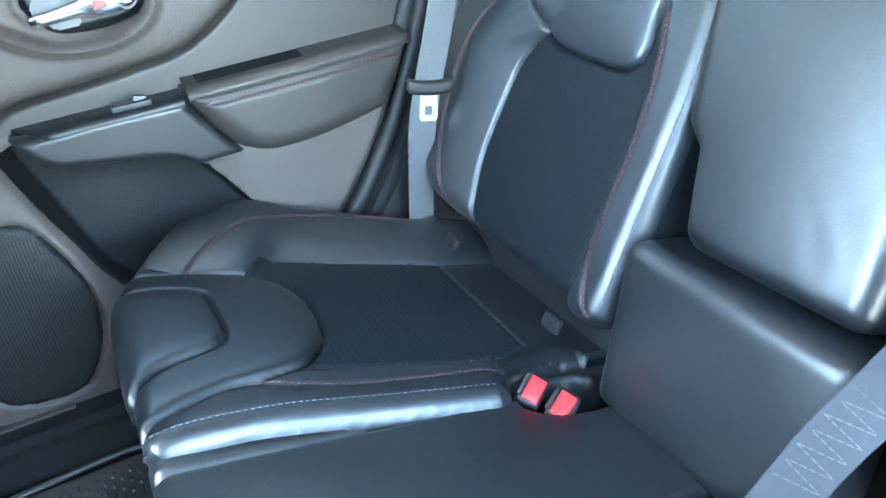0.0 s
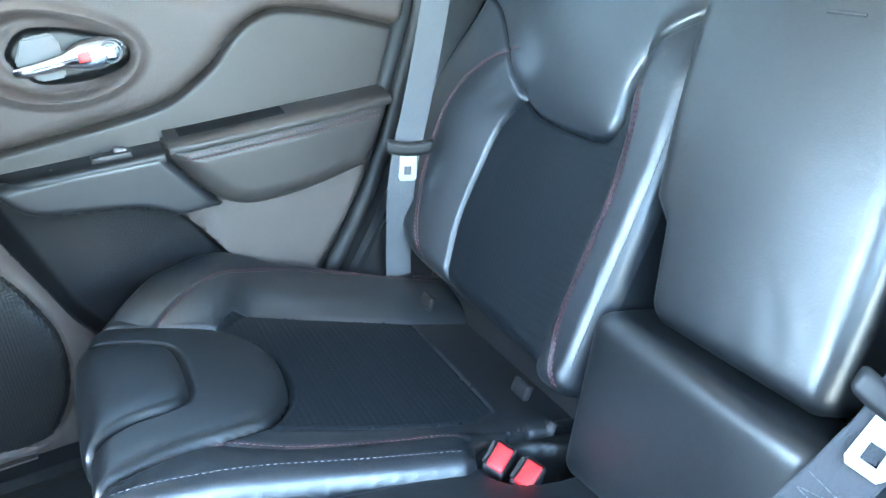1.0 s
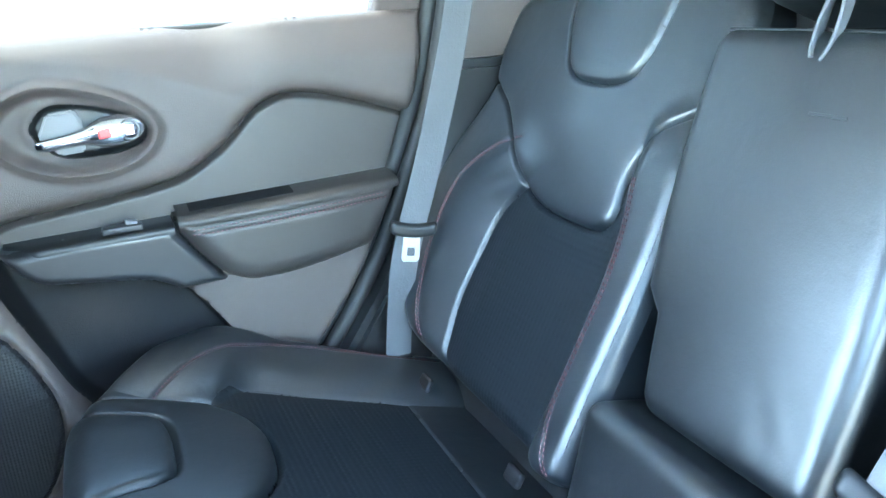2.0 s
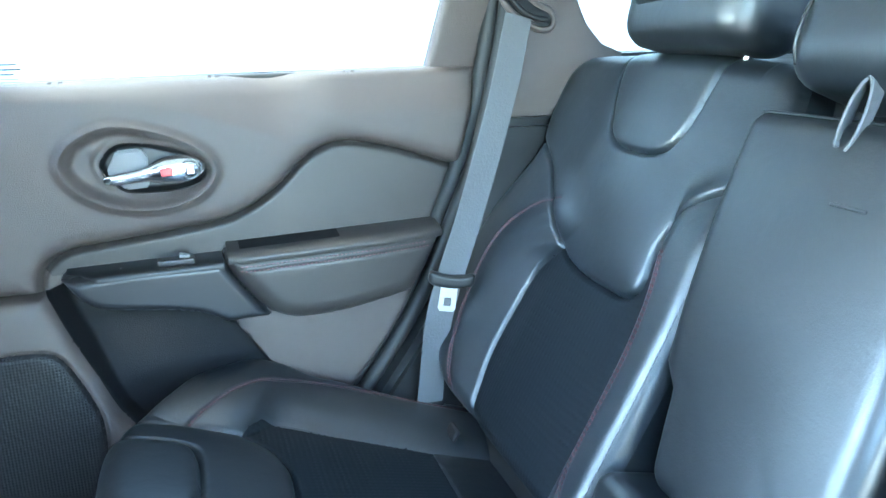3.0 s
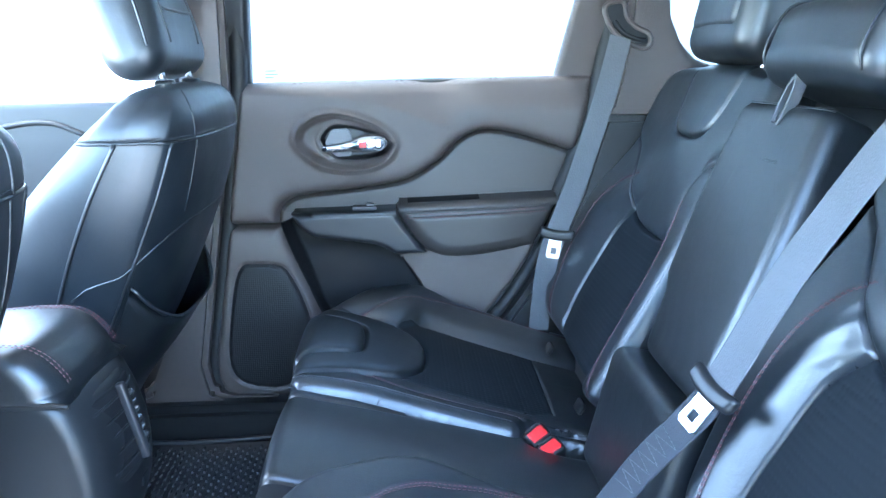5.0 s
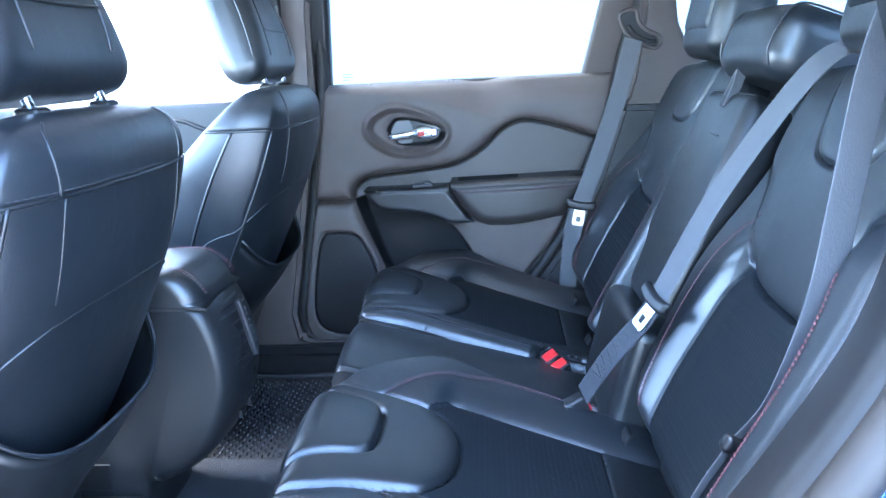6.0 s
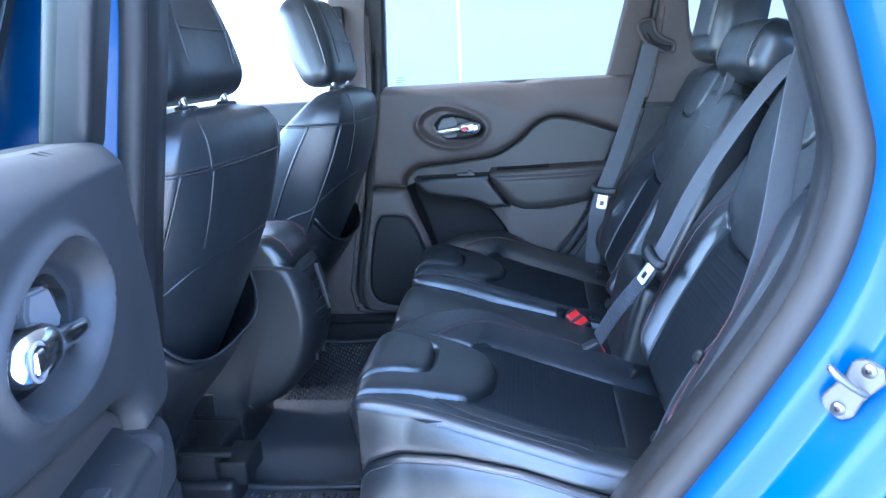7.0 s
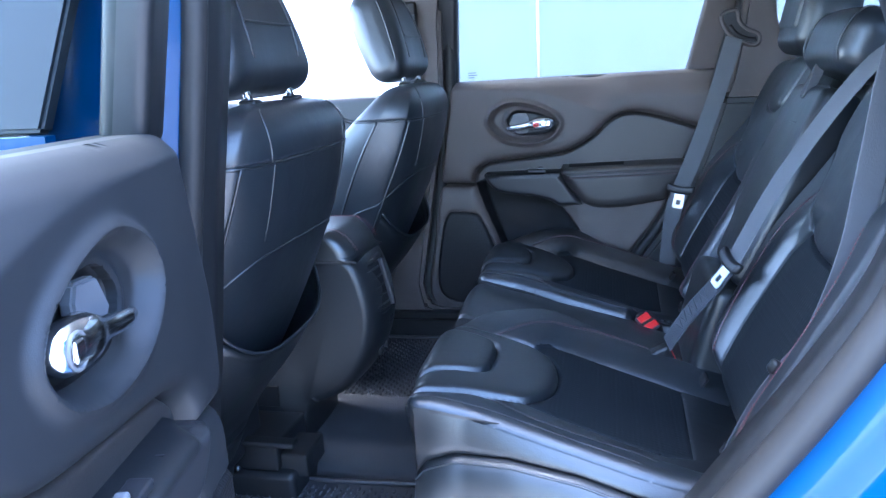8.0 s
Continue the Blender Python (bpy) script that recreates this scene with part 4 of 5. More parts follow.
# B-pillar beside the open door
BE = curve([(-0.155, 1.20), (-0.165, 1.01), (-0.192, 0.84), (-0.215, 0.70), (-0.240, 0.52), (-0.270, 0.33), (-0.275, 0.18)], 8)
tagged(tube("pillar_seal", at_y(BE, -0.695), 0.016, RUBBER, seg=12), "grey rubber weather seal on the pillar", "door seal", kind="structure")
band("wall_near_pillar", [at_y(BE + (0.002, 0), -0.69), at_y(BE + (0.012, 0), -0.66), at_y(BE + (0.006, 0), -0.615), at_y(BE + (-0.03, 0), -0.595), at_y(BE + (-0.13, 0), -0.61)], PLASTIC_D, "dark plastic pillar trim", "pillar")
band("wall_near_flange", [at_y(BE + (-0.006, 0), -0.700), at_y(BE + (-0.020, 0), -0.72), at_y(BE + (-0.045, 0), -0.735), at_y(BE + (-0.07, 0), -0.80), at_y(BE + (-0.09, 0), -0.815), at_y(BE + (-0.12, 0), -0.82)], PAINT, "blue painted pillar flange", "pillar")

# front door of the near side, seen from outside
fdoor = thing("front_door", "blue front car door with dark window glass", "car door", at=(-0.7, -0.84, 0.1))
fo = Vector((-0.7, -0.84, 0.1))
prism("door_skin", [(x + 0.7, z - 0.1) for x, z in ((-1.25, 0.12), (-0.24, 0.12), (-0.24, 0.86), (-1.25, 0.84))], -0.04, 0.0, "y", PAINT, fdoor, "", 0.012)
cover = prism("pillar_cover", [(x + 0.7, z - 0.86) for x, z in ((-0.262, 0.86), (-0.150, 1.24), (-0.235, 1.24), (-0.345, 0.86))], -0.02, 0.0, "y", material("satin_black", (0.016, 0.018, 0.022), 0.5, 0, 0, 0.3), fdoor, "satin black pillar cover", 0.004)
cover.matrix_basis = pose(0, 0, 0.76, -10, 0, 0)
g = link("window_pane", [Vector(p) for p in ((-0.55, -0.012, 0.74), (0.40, -0.012, 0.76), (0.465, 0.058, 1.14), (-0.2, 0.058, 1.14))], [(0, 1, 2, 3)], TINTED, fdoor, "dark tinted glass", False)
g.visible_shadow = False

# ---------------------------------------------------------------- far side pillars
def far_prism(name, poly, y0, y1, mat, label, bevel=0.01):
    return tagged(prism(name, poly, y0, y1, "y", mat, None, "", bevel), label, "pillar trim", kind="structure")


far_prism("wall_far_b_pillar", [(-0.150, 1.25), (-0.168, 1.03), (-0.172, 0.85), (-0.215, 0.55), (-0.268, 0.23), (-0.255, 0.165), (-0.215, 0.150), (-0.10, 0.148), (-0.10, 0.06), (-0.55, 0.06), (-0.50, 0.13), (-0.40, 0.17), (-0.345, 0.30), (-0.32, 0.55), (-0.30, 0.80), (-0.30, 1.0), (-0.27, 1.25)],
          0.700, 0.775, PLASTIC, "grained plastic pillar trim between the doors", 0.012)
far_prism("wall_far_sill", [(-1.2, 0.145), (0.36, 0.145), (0.36, 0.03), (-1.2, 0.03)], 0.66, 0.82, PLASTIC_D, "dark plastic door sill trim", 0.02)
fs = tube("far_door_seal", at_y(curve([(-0.135, 1.24), (-0.152, 1.03), (-0.158, 0.85), (-0.20, 0.55), (-0.254, 0.24), (-0.250, 0.175), (-0.21, 0.128), (-0.10, 0.122), (0.18, 0.126), (0.27, 0.195), (0.385, 0.335), (0.445, 0.41), (0.483, 0.47), (0.530, 0.578), (0.582, 0.698), (0.612, 0.79), (0.63, 0.868), (0.66, 1.05), (0.69, 1.24)], 8), 0.750), 0.019, RUBBER, seg=8)
tagged(fs, "black rubber seal round the closed door", "door seal", kind="structure")
tagged(tube("far_edge_seal", at_y(curve([(0.33, 0.25), (0.41, 0.345), (0.468, 0.43), (0.508, 0.50), (0.556, 0.61), (0.602, 0.72), (0.628, 0.82), (0.645, 0.90), (0.668, 1.05), (0.70, 1.24)], 8), 0.716), 0.014, RUBBER, seg=10), "black rubber seal on the pillar", "door seal", kind="structure")
C_UP = [(0.622, 0.788), (0.642, 0.86), (0.655, 0.95), (0.69, 1.25), (0.74, 1.25), (0.742, 1.08), (0.752, 0.985), (0.775, 0.935), (0.808, 0.900), (0.86, 0.882), (0.86, 0.788)]
C_LOW = [(0.622, 0.785), (0.86, 0.785), (0.80, 0.55), (0.70, 0.25), (0.36, 0.25), (0.425, 0.35), (0.482, 0.43), (0.522, 0.50), (0.57, 0.61)]
far_prism("wall_far_c_pillar", C_UP, 0.655, 0.86, PLASTIC, "grained taupe plastic pillar trim", 0.014)
far_prism("wall_far_c_pillar_lower", C_LOW, 0.663, 0.86, PLASTIC_D, "dark grained lower pillar trim", 0.014)
far_prism("wall_far_quarter", [(0.80, 0.882), (1.5, 0.90), (1.5, 0.12), (0.70, 0.12)], 0.70, 0.80, PLASTIC_D, "dark side trim of the load space", 0.01)
far_prism("wall_far_d_pillar", [(1.18, 1.25), (1.30, 0.89), (1.55, 0.89), (1.55, 1.25)], 0.66, 0.80, PLASTIC, "dark rear pillar trim", 0.01)
far_prism("wall_near_quarter", [(0.72, 0.90), (1.5, 0.90), (1.5, 0.12), (0.60, 0.12)], -0.70, -0.60, PLASTIC_D, "dark side trim of the load space", 0.01)
far_prism("wall_near_d_pillar", [(1.18, 1.25), (1.30, 0.89), (1.55, 0.89), (1.55, 1.25)], -0.70, -0.56, PLASTIC, "dark rear pillar trim", 0.01)
tagged(prism("wall_tailgate", [(-0.75, 0.1), (0.85, 0.1), (0.82, 0.90), (-0.72, 0.90)], 1.50, 1.56, "x", PLASTIC_D, None, "", 0.01), "dark inside of the tailgate", "tailgate", kind="structure")
tagged(rounded("load_floor", (0.85, 1.36, 0.04), 0.01, pose(1.12, MID, 0.42), CARPET, n=3), "dark carpet of the load space", "floor", kind="structure")
tagged(rounded("load_cover", (0.70, 1.26, 0.012), 0.004, pose(1.13, MID, 0.872), PLASTIC_D, n=3), "dark roller cover over the load space", "cover", kind="structure")
# roof rails inside, above the doors
for y in (0.66, -0.58):
    tagged(rounded("trim_roof_rail", (2.4, 0.12, 0.07), 0.03, pose(-0.2, y, 1.265), ROOF, n=4), "grey headliner edge above the doors", "trim", kind="structure")
# rear glass, leaning forward above the tailgate
g = tagged(link("window_rear", [(1.53, -0.68, 0.90), (1.53, 0.76, 0.90), (1.33, 0.68, 1.27), (1.33, -0.60, 1.27)], [(0, 1, 2, 3)], PRIVACY, None, "", False), "tinted rear window glass", "window", kind="structure")
g.visible_shadow = False
# quarter glass
g = tagged(link("window_quarter", [(0.70, 0.775, 0.88), (1.35, 0.775, 0.88), (1.30, 0.70, 1.25), (0.70, 0.70, 1.25)], [(0, 1, 2, 3)], PRIVACY, None, "", False), "lightly tinted fixed quarter glass", "window", kind="structure")
g.visible_shadow = False

# belt guide in the far pillar
guide = thing("belt_guide", "dark moulded belt guide in the pillar trim", "belt guide", at=(0.655, 0.652, 0.955))
gp = curve([(-0.046, 0.050), (-0.034, 0.012), (-0.010, -0.012), (0.022, -0.028), (0.044, -0.030), (0.052, -0.018), (0.046, -0.002), (0.020, 0.010), (0.0, 0.030), (-0.010, 0.060)], 6, True)
tube("rim", [(x, 0.0, z) for x, z in gp], 0.0055, PLASTIC, guide, "", 8, True)
prism("hollow", [(x * 0.93, z * 0.93) for x, z in gp], -0.001, 0.012, "y", PLASTIC_D, guide, "", 0)
tube("slot", curve([(-0.026, -0.004, 0.022), (-0.008, -0.006, 0.0), (0.018, -0.006, -0.013), (0.040, -0.004, -0.016)], 5), 0.0045, RUBBER, guide)

# front seat belt guide on the far B-pillar
fg = thing("belt_guide", "black front belt guide on the pillar", "belt guide", at=(-0.265, 0.688, 1.06))
rounded("cover", (0.062, 0.022, 0.075), 0.012, pose(0, 0, 0), PLASTIC_D, fg, "", 5)
tube("rail", [(0.0, -0.002, -0.20), (0.0, -0.002, -0.04)], 0.014, PLASTIC_D, fg)
ribbon("webbing", [(0.004, -0.012, 0.0), (0.004, -0.014, -0.12), (0.0, -0.012, -0.30)], [(1, 0, 0)] * 3, 0.046, 0.002, WEB, fg)

# far front door
ffd = thing("front_door", "closed front car door with dark blue-grey trim", "car door", at=(-0.7, 0.78, 0.15))
rounded("door_trim", (0.84, 0.06, 0.74), 0.02, pose(-0.02, 0.0, 0.31), PLASTIC_D, ffd, "", 6)
tube("trim_fold", [(x, -0.032, z) for x, z in curve([(-0.36, 0.52), (-0.10, 0.585), (0.05, 0.625), (0.14, 0.63), (0.22, 0.60), (0.36, 0.56)], 8)], 0.006, RUBBER, ffd)
rounded("armrest", (0.42, 0.07, 0.06), 0.025, pose(0.1, -0.05, 0.42), LEATHER, ffd, "", 5)

# ---------------------------------------------------------------- floor, mats
def floor_mat(label, x0, x1, y0, y1, z):
    root = thing("floor_mat", label, "floor mat", "rear floor mats", ((x0 + x1) / 2, (y0 + y1) / 2, z))
    w, d = x1 - x0, y1 - y0
    rounded("tray", (w, d, 0.010), 0.004, pose(0, 0, 0.0), MAT, root, "", 6)
    rim = curve([(-w / 2, -d / 2), (0, -d / 2), (w / 2, -d / 2), (w / 2, 0), (w / 2, d / 2), (0, d / 2), (-w / 2, d / 2), (-w / 2, 0)], 6, True)
    tube("rim", [(a * 0.985, b * 0.985, 0.008) for a, b in rim], 0.006, MAT, root, "", 6, True)
    verts, faces = [], []
    i = 0
    x = -w / 2 + 0.02
    while x < w / 2 - 0.02:
        y = -d / 2 + 0.02 + (0.012 if i % 2 else 0)
        while y < d / 2 - 0.02:
            n0 = len(verts)
            for a, b in ((-0.0022, -0.006), (0.0022, -0.006), (0.0022, 0.006), (-0.0022, 0.006)):
                verts.append((x + a, y + b, 0.005))
            for a, b in ((-0.0014, -0.0055), (0.0014, -0.0055), (0.0014, 0.0055), (-0.0014, 0.0055)):
                verts.append((x + a, y + b, 0.0095))
            faces += [(n0 + 4, n0 + 5, n0 + 6, n0 + 7)] + [(n0 + k, n0 + (k + 1) % 4, n0 + 4 + (k + 1) % 4, n0 + 4 + k) for k in range(4)]
            y += 0.024
        x += 0.0125
        i += 1
    tagged(link("tread", verts, faces, RIDGE, root, "raised dashes on the mat", False), kind="stuff")


floor_mat("black rubber floor mat with raised dashes, by the closed door", -0.62, 0.02, 0.17, 0.64, 0.066)
floor_mat("black rubber floor mat with raised dashes, by the open door", -0.52, 0.06, -0.53, -0.21, 0.066)
tun = rounded("floor_tunnel", (1.6, 0.34, 0.10), 0.05, pose(-0.25, 0.0, 0.06), CARPET, n=6)
tagged(tun, "low dark carpeted tunnel", "floor", kind="structure")
# seat rail cover
rail = thing("seat_rail_cover", "black plastic seat rail cover on the carpet", "rail cover", at=(-0.375, -0.20, 0.06))
rounded("base", (0.22, 0.15, 0.07), 0.015, pose(-0.04, -0.01, 0.03), PLASTIC_D, rail, "", 4)
rounded("upper", (0.15, 0.15, 0.06), 0.006, pose(-0.04, 0.0, 0.095), PLASTIC_D, rail, "", 4)
rounded("step", (0.06, 0.10, 0.05), 0.006, pose(0.06, -0.01, 0.072), PLASTIC_D, rail, "", 4)
rounded("lid", (0.19, 0.03, 0.012), 0.004, pose(-0.02, -0.07, 0.128), PLASTIC_D, rail, "", 4)
tube("bolt", [(-0.05, -0.085, 0.075), (-0.05, -0.092, 0.075)], 0.006, STEEL, rail)

# ---------------------------------------------------------------- centre console
con = thing("centre_console", "dark centre console with padded lid, red stitching and rear air vent", "console", at=(-0.35, -0.015, 0.06))
PROF = curve([(-0.75, 0.525), (-0.40, 0.540), (-0.25, 0.540), (-0.205, 0.528), (-0.184, 0.500), (-0.166, 0.44), (-0.163, 0.38), (-0.176, 0.32), (-0.205, 0.265), (-0.25, 0.222), (-0.305, 0.195), (-0.330, 0.180), (-0.338, 0.10)], 8)
LIDP = curve([(-0.75, 0.530), (-0.40, 0.580), (-0.27, 0.588), (-0.232, 0.578), (-0.208, 0.552), (-0.200, 0.532)], 8)


def cross(prof, base, hw, r, flare):
    rings = []
    for k in (-1, -0.98, -0.93, -0.84, -0.70, -0.5, 0, 0.5, 0.70, 0.84, 0.93, 0.98, 1):
        inset = r * (1 - math.sqrt(max(0, 1 - abs(k) ** 7)))
        ring = []
        c = np.array((-0.40, 0.35)) if flare else np.array((-0.45, base))
        for x, z in prof:
            v = np.array((x, z)) - c
            L = np.linalg.norm(v)
            q = c + v * (1 - inset / L)
            ring.append((q[0] + 0.35 - 0.012 * k * k * (1 if x > -0.3 else 0.3), k * hw * (1 + flare * (0.5 - z)), q[1] - 0.06))
        ring += [(prof[-1][0] + 0.35, k * hw * (1 + flare * (0.5 - base)), base - 0.06), (-0.75 + 0.35, k * hw * (1 + flare * (0.5 - base)), base - 0.06)]
        rings.append(ring)
    return rings


body_c = loft("body", cross(PROF, 0.06, 0.098, 0.022, 0.12), PLASTIC_D, con)
lid = loft("lid", cross(LIDP, 0.520, 0.100, 0.030, 0.0), LEATHER, con, "padded leather lid")
for k in (-0.072, 0.072):
    for e in (-0.0035, 0.0035):
        stitches(np.array([(x + 0.35, k + e, z - 0.06 + 0.0005) for x, z in LIDP[6:-4]]), RED_THREAD, lid, label="red thread seam")
seam = tube("seam", [(x + 0.353, -0.0975, z - 0.06) for x, z in curve([(-0.62, 0.515), (-0.40, 0.527), (-0.25, 0.526), (-0.20, 0.522)], 6)], 0.003, RUBBER, con)
vent = new("vent")
vent.parent = con
vent.matrix_basis = pose(-0.180 + 0.35, 0.0, 0.452 - 0.06, 0, -13, 0)
def wrap(w):
    q = w.copy()
    q[0] -= 2.8 * q[1] ** 2
    return q


rounded("bezel", (0.022, 0.160, 0.128), 0.009, pose(-0.002, 0, 0), PLASTIC_D, vent, "", 9, wrap)
rounded("recess", (0.012, 0.140, 0.108), 0.005, pose(0.0055, 0, 0), HOLLOW, vent, "", 9, wrap)
for s in (-1, 1):
    for i in range(5):
        rounded("slat", (0.008, 0.056, 0.0035), 0.0015, pose(0.0105, s * 0.036, -0.040 + i * 0.020), PLASTIC_D, vent, "", 5, lambda w: np.array((w[0] - 2.8 * (w[1] + s * 0.036) ** 2, w[1], w[2])))
rounded("bar", (0.012, 0.012, 0.108), 0.004, pose(0.016, 0, 0), TRIM_GLOSS, vent, "satin grey divider", 4)
for i in range(6):
    rounded("wheel_rib", (0.008, 0.016, 0.006), 0.002, pose(0.0125, 0.020, -0.032 + i * 0.0125), GREY_PL, vent, "", 3)
for y, z, m in ((0.02, 0.362, PLASTIC_D), (-0.02, 0.300, PLASTIC_D), (0.03, 0.300, PLASTIC_D)):
    rounded("socket", (0.008, 0.026, 0.016), 0.003, pose(-0.172 + 0.35 + (0.004 if z > 0.33 else -0.010), y, z - 0.06), m, con, "", 3)
rounded("side_hatch", (0.06, 0.006, 0.05), 0.002, pose(-0.43 + 0.35, -0.101, 0.215 - 0.06), PLASTIC_D, con, "", 3)


# ---------------------------------------------------------------- front seats
def front_seat(yc, label, slid=0.0):
    """A front seat seen from behind; slid: how far it is set back."""
    root = thing("front_seat", label, "car seat", "front seats", (-0.35 + slid, yc, 0.12))
    keys = np.array([(0.07, -0.440, 0.130, 0.16), (0.18, -0.408, 0.150, 0.22), (0.33, -0.340, 0.172, 0.28), (0.45, -0.274, 0.204, 0.31), (0.58, -0.214, 0.232, 0.29), (0.69, -0.172, 0.246, 0.24),
                     (0.775, -0.154, 0.242, 0.17), (0.818, -0.152, 0.230, 0.125), (0.845, -0.160, 0.206, 0.095), (0.861, -0.174, 0.165, 0.07), (0.869, -0.190, 0.10, 0.04)])
    zs = curve([(i, k[0]) for i, k in enumerate(keys)], 5)[:, 1]
    xr, hw, dp = [np.array([v for v in curve([(i, k[c]) for i, k in enumerate(keys)], 5)[:, 1]]) for c in (1, 2, 3)]
    NR = 56

    def ring(i, grow=0.0):
        out = []
        for j in range(NR):
            a = 2 * math.pi * j / NR
            ca, sa = math.cos(a), math.sin(a)
            ex = 2 / 3.6
            y = (hw[i] + grow) * np.sign(sa) * abs(sa) ** ex
            x = (dp[i] / 2 + grow) * np.sign(ca) * abs(ca) ** ex
            # the outer wings wrap forward
            x -= 0.05 * (abs(y) / 0.25) ** 3 * (ca < 0.4) + 0.018 * (abs(y) / 0.28) ** 2 * max(0.0, ca) ** 0.5
            out.append((xr[i] - dp[i] / 2 + x + 0.35, y, zs[i] - 0.12))
        return out
    cut = int(np.argmin(abs(zs - 0.790)))
    low = int(np.argmin(abs(zs - 0.24)))
    loft("lower_back", [ring(i) for i in range(0, low + 1)], PLASTIC_D, root, "hard plastic lower back shell")
    loft("back_cover", [ring(i) for i in range(low, cut + 1)], LEATHER_B, root, "", False)
    loft("shoulder_cover", [ring(i) for i in range(cut, len(zs))], LEATHER_B, root, "")

    def on(i, a, grow=0.001):
        q = ring(i, grow)
        t = a / (2 * math.pi) * NR
        j = int(math.floor(t)) % NR
        f = t - math.floor(t)
        return Vector(q[j]) * (1 - f) + Vector(q[(j + 1) % NR]) * f
    arc = np.linspace(-1.9, 1.9, 60)
    tube("cross_seam", [on(cut, a, -0.0005) for a in arc], 0.0028, LEATHER, root)
    stitches(np.array([on(cut, a) + Vector((0, 0, 0.006)) for a in arc]), GREY_THREAD, root, 0.006, 0.003, label="grey thread seam")
    for s in (-1, 1):
        tube("side_seam", [on(i, s * (1.10 - 0.16 * (i - low) / (cut - low)), 0.0004) for i in range(low, cut + 1)], 0.0030, LEATHER, root)
        mid_i = int(np.argmin(abs(zs - 0.66)))
        tube("panel_seam", [on(i, s * 0.42, 0.0) for i in range(mid_i, cut + 1)], 0.0014, LEATHER, root)
        tube("wing_piping", [on(i, s * 1.45, 0.0) for i in range(low + 2, cut + 1)], 0.003, LEATHER, root)
        tube("shoulder_seam", [on(i, s * (0.46 + 0.42 * ((i - cut) / (len(zs) - cut)) ** 1.3), 0.0002) for i in range(cut, len(zs) - 5)], 0.0020, LEATHER, root)
    # an arched seam across the middle of the back
    arch = []
    for a in np.linspace(-1.35, 1.35, 50):
        f = float(np.interp(0.650 - 0.11 * (abs(a) / 1.35) ** 2.2, zs, np.arange(len(zs))))
        i = min(int(f), len(zs) - 2)
        arch.append(on(i, a, 0.0) * (1 - f + i) + on(i + 1, a, 0.0) * (f - i))
    tube("arched_seam", arch, 0.0018, LEATHER, root)
    # map pocket, its mouth sagging
    m0, m1 = int(np.argmin(abs(zs - 0.26))), int(np.argmin(abs(zs - 0.56)))
    rows = []
    for i in range(m0, m1 + 1):
        row = []
        for a in np.linspace(-0.95, 0.95, 22):
            sag = 1 - (abs(a) / 0.95) ** 2
            top = (i - m0) / (m1 - m0)
            p = on(i, a, 0.0015 + 0.003 * (1 - (a / 0.95) ** 4) * (0.3 + 0.7 * top))
            p.z -= 0.085 * top * sag
            row.append(p)
        rows.append(row)
    n = len(rows[0])
    verts = [p for r in rows for p in r] + [p + Vector((-0.004, 0, -0.001)) for p in rows[-1]]
    faces = [(i * n + j, i * n + j + 1, (i + 1) * n + j + 1, (i + 1) * n + j) for i in range(len(rows)) for j in range(n - 1)]
    pk = link("map_pocket", verts, faces, LEATHER, root, "leather map pocket")
    tube("pocket_hem", [p + Vector((0.001, 0, 0)) for p in rows[-1]], 0.003, LEATHER_B, pk)
    # headrest and its posts
    def shape(w):
        q = w.copy()
        t = min(1, max(0, (q[2] + 0.117) / 0.235))
        q[1] *= 1.20 - 0.42 * t
        q[0] = q[0] * (0.85 + 0.3 * math.sin(math.pi * min(1, t * 0.9))) - 0.01 * math.cos(q[1] * 8)
        return q
    M = pose(-0.272 + 0.35, 0, 0.992 - 0.12, 0, -19, 0)
    hr = rounded("headrest", (0.105, 0.275, 0.235), 0.042, M, LEATHER_B, root, "", 12, shape)
    for s in (-1, 1):
        tube("seam", [M @ Vector(shape(np.array((0.0530, s * (0.075 + 0.012 * math.cos(z * 20)), z)))) for z in np.linspace(-0.075, 0.08, 20)], 0.0022, LEATHER, hr)
        tube("edge_seam", [M @ Vector(shape(np.array((0.030, s * 0.134, z)))) for z in np.linspace(-0.075, 0.08, 20)], 0.0022, LEATHER, hr)
    tube("cross_seam", [M @ Vector(shape(np.array((0.0537, y, -0.02)))) for y in np.linspace(-0.085, 0.085, 20)], 0.0022, LEATHER, hr)
    for s in (-1, 1):
        tube("post", [(-0.218 + 0.35, s * 0.080, 0.85 - 0.12), (-0.240 + 0.35, s * 0.080, 0.93 - 0.12)], 0.0065, CHROME, hr, "", 12)
        rounded("post_collar", (0.03, 0.03, 0.014), 0.006, pose(-0.222 + 0.35, s * 0.080, 0.868 - 0.12), PLASTIC_D, root, "", 4)
    # cushion and base below
    rounded("cushion", (0.50, 0.50, 0.14), 0.05, pose(-0.30, 0, 0.22), LEATHER, root, "", 6)
    rounded("base", (0.40, 0.40, 0.12), 0.02, pose(-0.26, 0, 0.09), PLASTIC_D, root, "", 4)
    return root


front_seat(-0.385, "black leather front seat with its back towards the open door")
front_seat(0.450, "black leather front seat beside the closed door", 0.024)

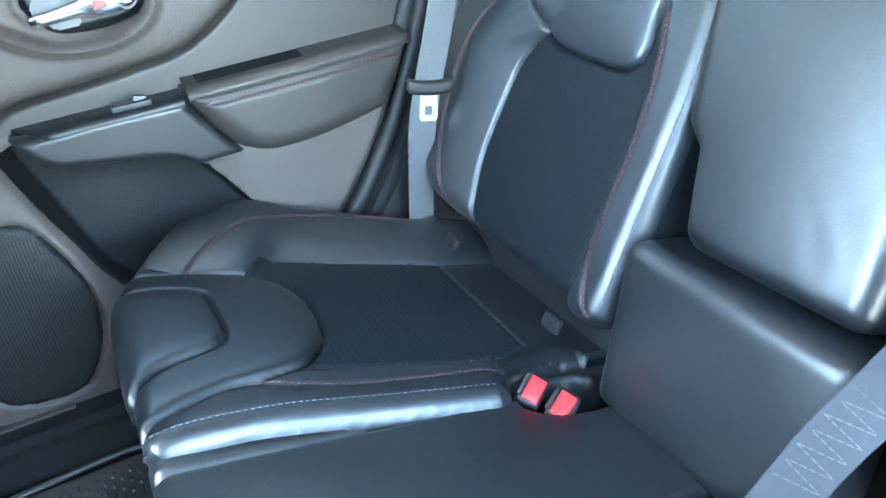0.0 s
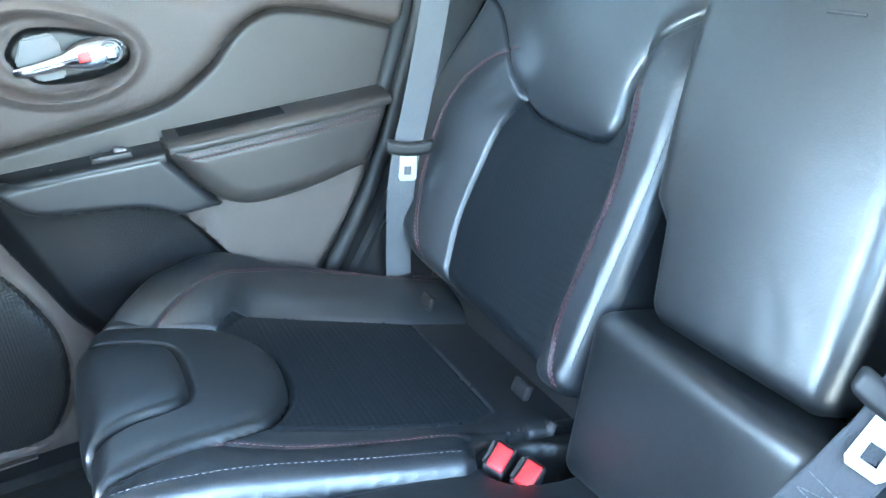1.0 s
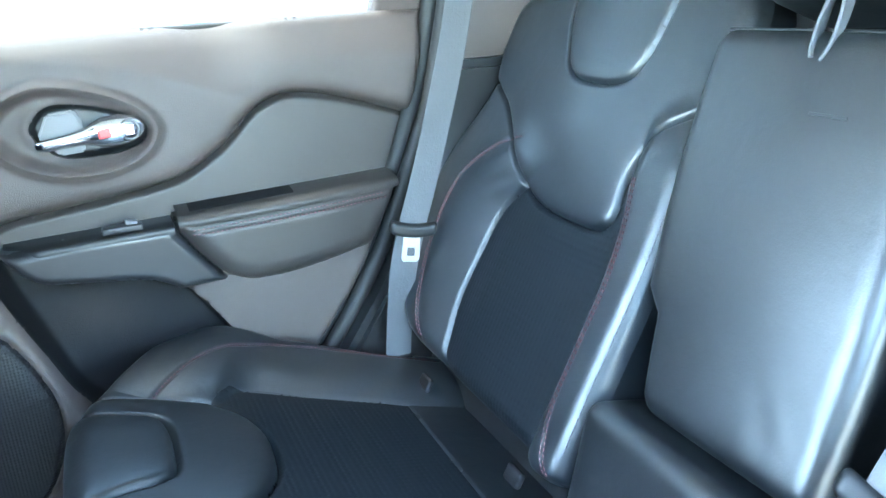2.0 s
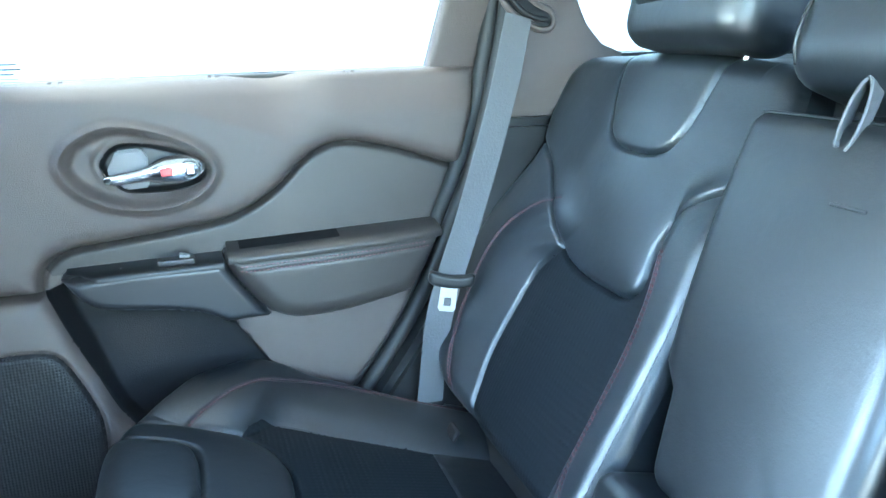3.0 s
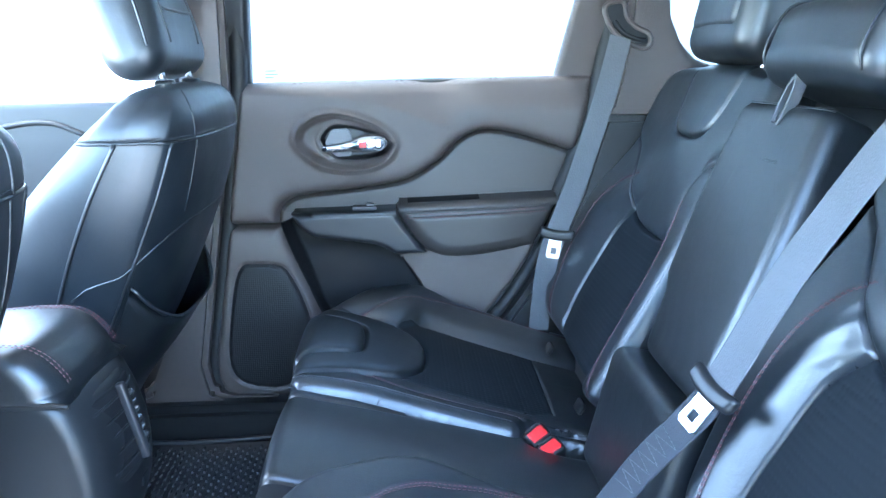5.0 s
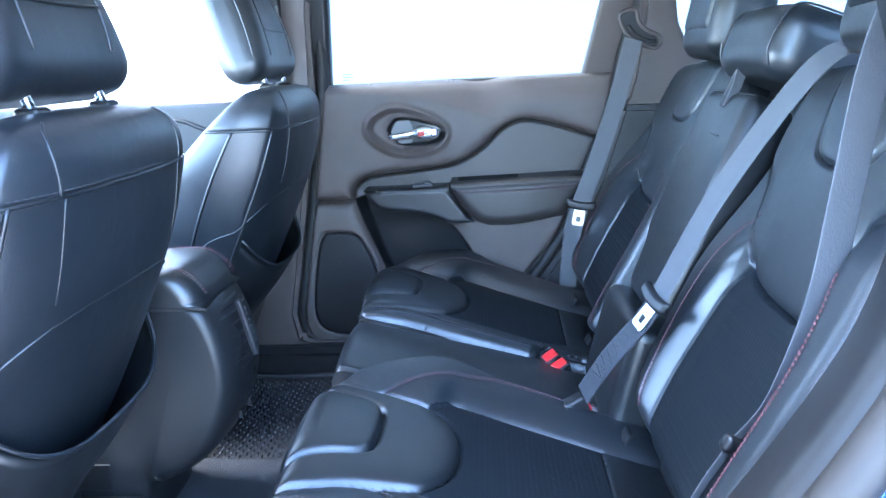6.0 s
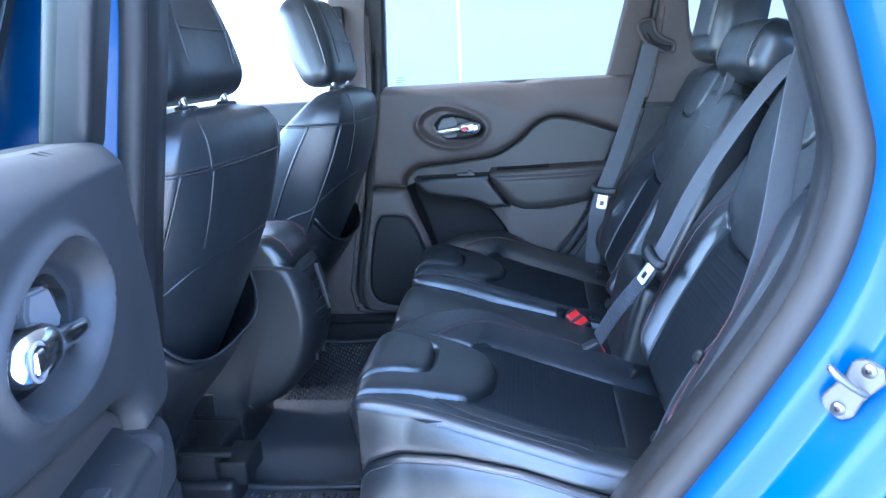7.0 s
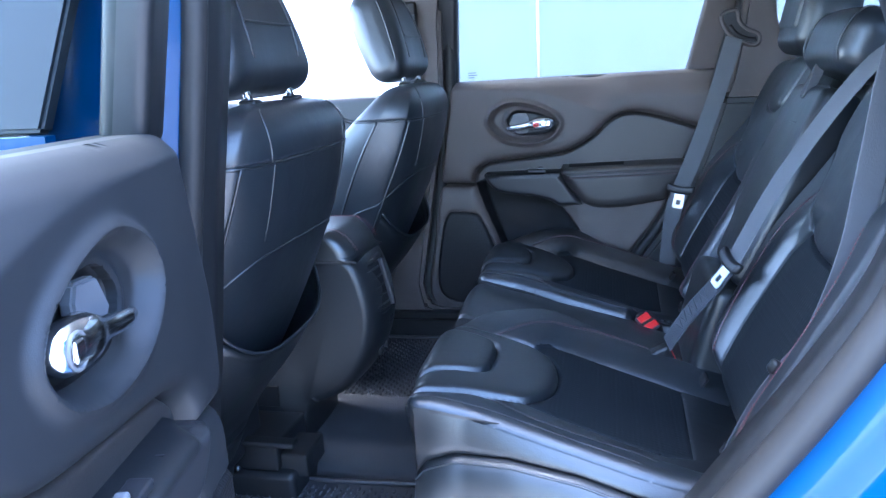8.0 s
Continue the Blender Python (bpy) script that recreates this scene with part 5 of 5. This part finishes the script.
# ---------------------------------------------------------------- belts
def belt(name, pts, sides, label, at, tongue_at, tdir, tside, sewn=False):
    root = thing(name, label, "seat belt", "seat belts", at)
    o = Vector(at)
    line = curve(pts, 10)
    sd = curve(sides, 10)
    cut = 32 if sewn else len(line)
    ribbon("webbing", [Vector(p) - o for p in line[:cut]], sd[:cut], 0.044, 0.0016, WEB, root, "ribbed grey webbing")
    if sewn:
        ribbon("anchor_strap", [Vector(p) - o for p in line[cut - 2:]], sd[cut - 2:], 0.043, 0.0030, WEB_D, root, "dark doubled anchor strap")
    d = Vector(tdir).normalized()
    s = Vector(tside)
    s = (s - d * s.dot(d)).normalized()
    n = d.cross(s).normalized()
    m = Matrix((s, d, n)).transposed().to_4x4()
    m.translation = Vector(tongue_at) - o
    def arch(w):
        q = w.copy()
        q[1] += 0.006 * (abs(q[0]) / 0.036) ** 2
        return q
    head = rounded("tongue", (0.074, 0.022, 0.016), 0.0075, m, PLASTIC_D, root, "black plastic belt tongue", 6, arch)
    bm = bmesh.new()
    out = [(-0.013, -0.008), (0.013, -0.008), (0.0145, -0.046), (0.011, -0.051), (-0.011, -0.051), (-0.0145, -0.046)]
    inn = [(-0.006, -0.028), (0.006, -0.028), (0.006, -0.034), (0.006, -0.042), (-0.006, -0.042), (-0.006, -0.034)]
    vs = [[bm.verts.new(m @ Vector((x, y, z))) for x, y in ring] for z in (0.004, 0.0065) for ring in (out, inn)]
    for i in range(6):
        j = (i + 1) % 6
        bm.faces.new((vs[0][i], vs[1][i], vs[1][j], vs[0][j]))
        bm.faces.new((vs[2][i], vs[2][j], vs[3][j], vs[3][i]))
        bm.faces.new((vs[0][i], vs[0][j], vs[2][j], vs[2][i]))
        bm.faces.new((vs[1][i], vs[3][i], vs[3][j], vs[1][j]))
    bmesh.ops.recalc_face_normals(bm, faces=bm.faces)
    part("blade", bm, BLADE, root, "bright steel blade", False)
    if sewn:
        # the zigzag of thread where the strap is doubled back
        zig = []
        for k, i in enumerate(range(43, 56)):
            a = Vector(line[i]) - o
            w = Vector(sd[i]).normalized()
            nn = (Vector(line[i + 1]) - Vector(line[i])).normalized().cross(w)
            zig.append(a + w * (0.018 if k % 2 else -0.018) + nn * 0.0022)
        stitches(np.array([tuple(p) for p in zig]), PALE_THREAD, root, 0.006, 0.001, 0.0006, "pale zigzag thread")
        stitches(np.array([tuple(p - 2 * ((p - Vector(line[43 + k]) + o).dot((Vector(line[44 + k]) - Vector(line[43 + k])).normalized().cross(Vector(sd[43 + k]).normalized()))) * (Vector(line[44 + k]) - Vector(line[43 + k])).normalized().cross(Vector(sd[43 + k]).normalized())) for k, p in enumerate(zig)]), PALE_THREAD, root, 0.006, 0.001, 0.0006, "pale zigzag thread")
    return root


belt("seat_belt", [(0.640, 0.636, 0.945), (0.602, 0.618, 0.81), (0.550, 0.608, 0.65), (0.510, 0.600, 0.545), (0.492, 0.600, 0.48), (0.485, 0.612, 0.40), (0.481, 0.622, 0.325)],
     [(0.95, -0.1, -0.3), (0.95, -0.1, -0.3), (0.95, -0.1, -0.3), (0.97, -0.1, -0.2), (0.98, -0.1, -0.1), (1, 0, 0), (1, 0, 0)], "grey seat belt hanging from the far pillar", (0.48, 0.62, 0.32), (0.509, 0.590, 0.545), (0.15, 0.0, 0.98), (1, -0.15, -0.1))
belt("seat_belt", [(0.676, -0.505, 0.975), (0.654, -0.50, 0.89), (0.638, -0.50, 0.76), (0.624, -0.497, 0.645), (0.590, -0.490, 0.53), (0.555, -0.482, 0.47), (0.520, -0.475, 0.40), (0.49, -0.47, 0.32)],
     [(0.9, 0.35, -0.2)] * 4 + [(0.8, 0.5, -0.4)] * 4, "grey seat belt hanging beside the open door", (0.50, -0.47, 0.32), (0.556, -0.484, 0.468), (0.5, -0.1, 0.86), (0.75, 0.5, -0.4))
belt("seat_belt", [(0.800, -0.225, 0.915), (0.722, -0.212, 0.886), (0.605, -0.195, 0.712), (0.530, -0.177, 0.552), (0.502, -0.164, 0.50), (0.462, -0.146, 0.440), (0.424, -0.13, 0.370)],
     [(0.25, -0.92, -0.25)] * 7, "grey middle seat belt lying across the backrest", (0.455, -0.13, 0.36), (0.522, -0.178, 0.546), (0.55, -0.1, 0.83), (0.25, -0.92, -0.25), True)


def buckle(m, label):
    root = thing("belt_buckle", label, "buckle", "belt buckles")
    root.matrix_basis = m
    rounded("case", (0.038, 0.028, 0.080), 0.006, pose(0, 0, -0.03), PLASTIC_D, root, "", 5)
    rounded("release_button", (0.030, 0.020, 0.012), 0.003, pose(0, 0, 0.006), RED, root, "red release button", 4)
    rounded("slot", (0.026, 0.004, 0.004), 0.001, pose(0, 0.0140, 0.009), RUBBER, root, "", 3)


buckle(pose(0.396, 0.160, 0.316, 30, -25, 25), "black belt buckle with red button in the seat pocket")
buckle(pose(0.412, 0.126, 0.310, 25, -25, 20), "black belt buckle with red button in the seat pocket")
buckle(pose(0.425, -0.105, 0.340, 0, 65, 10), "black belt buckle with red button beside the cushion")
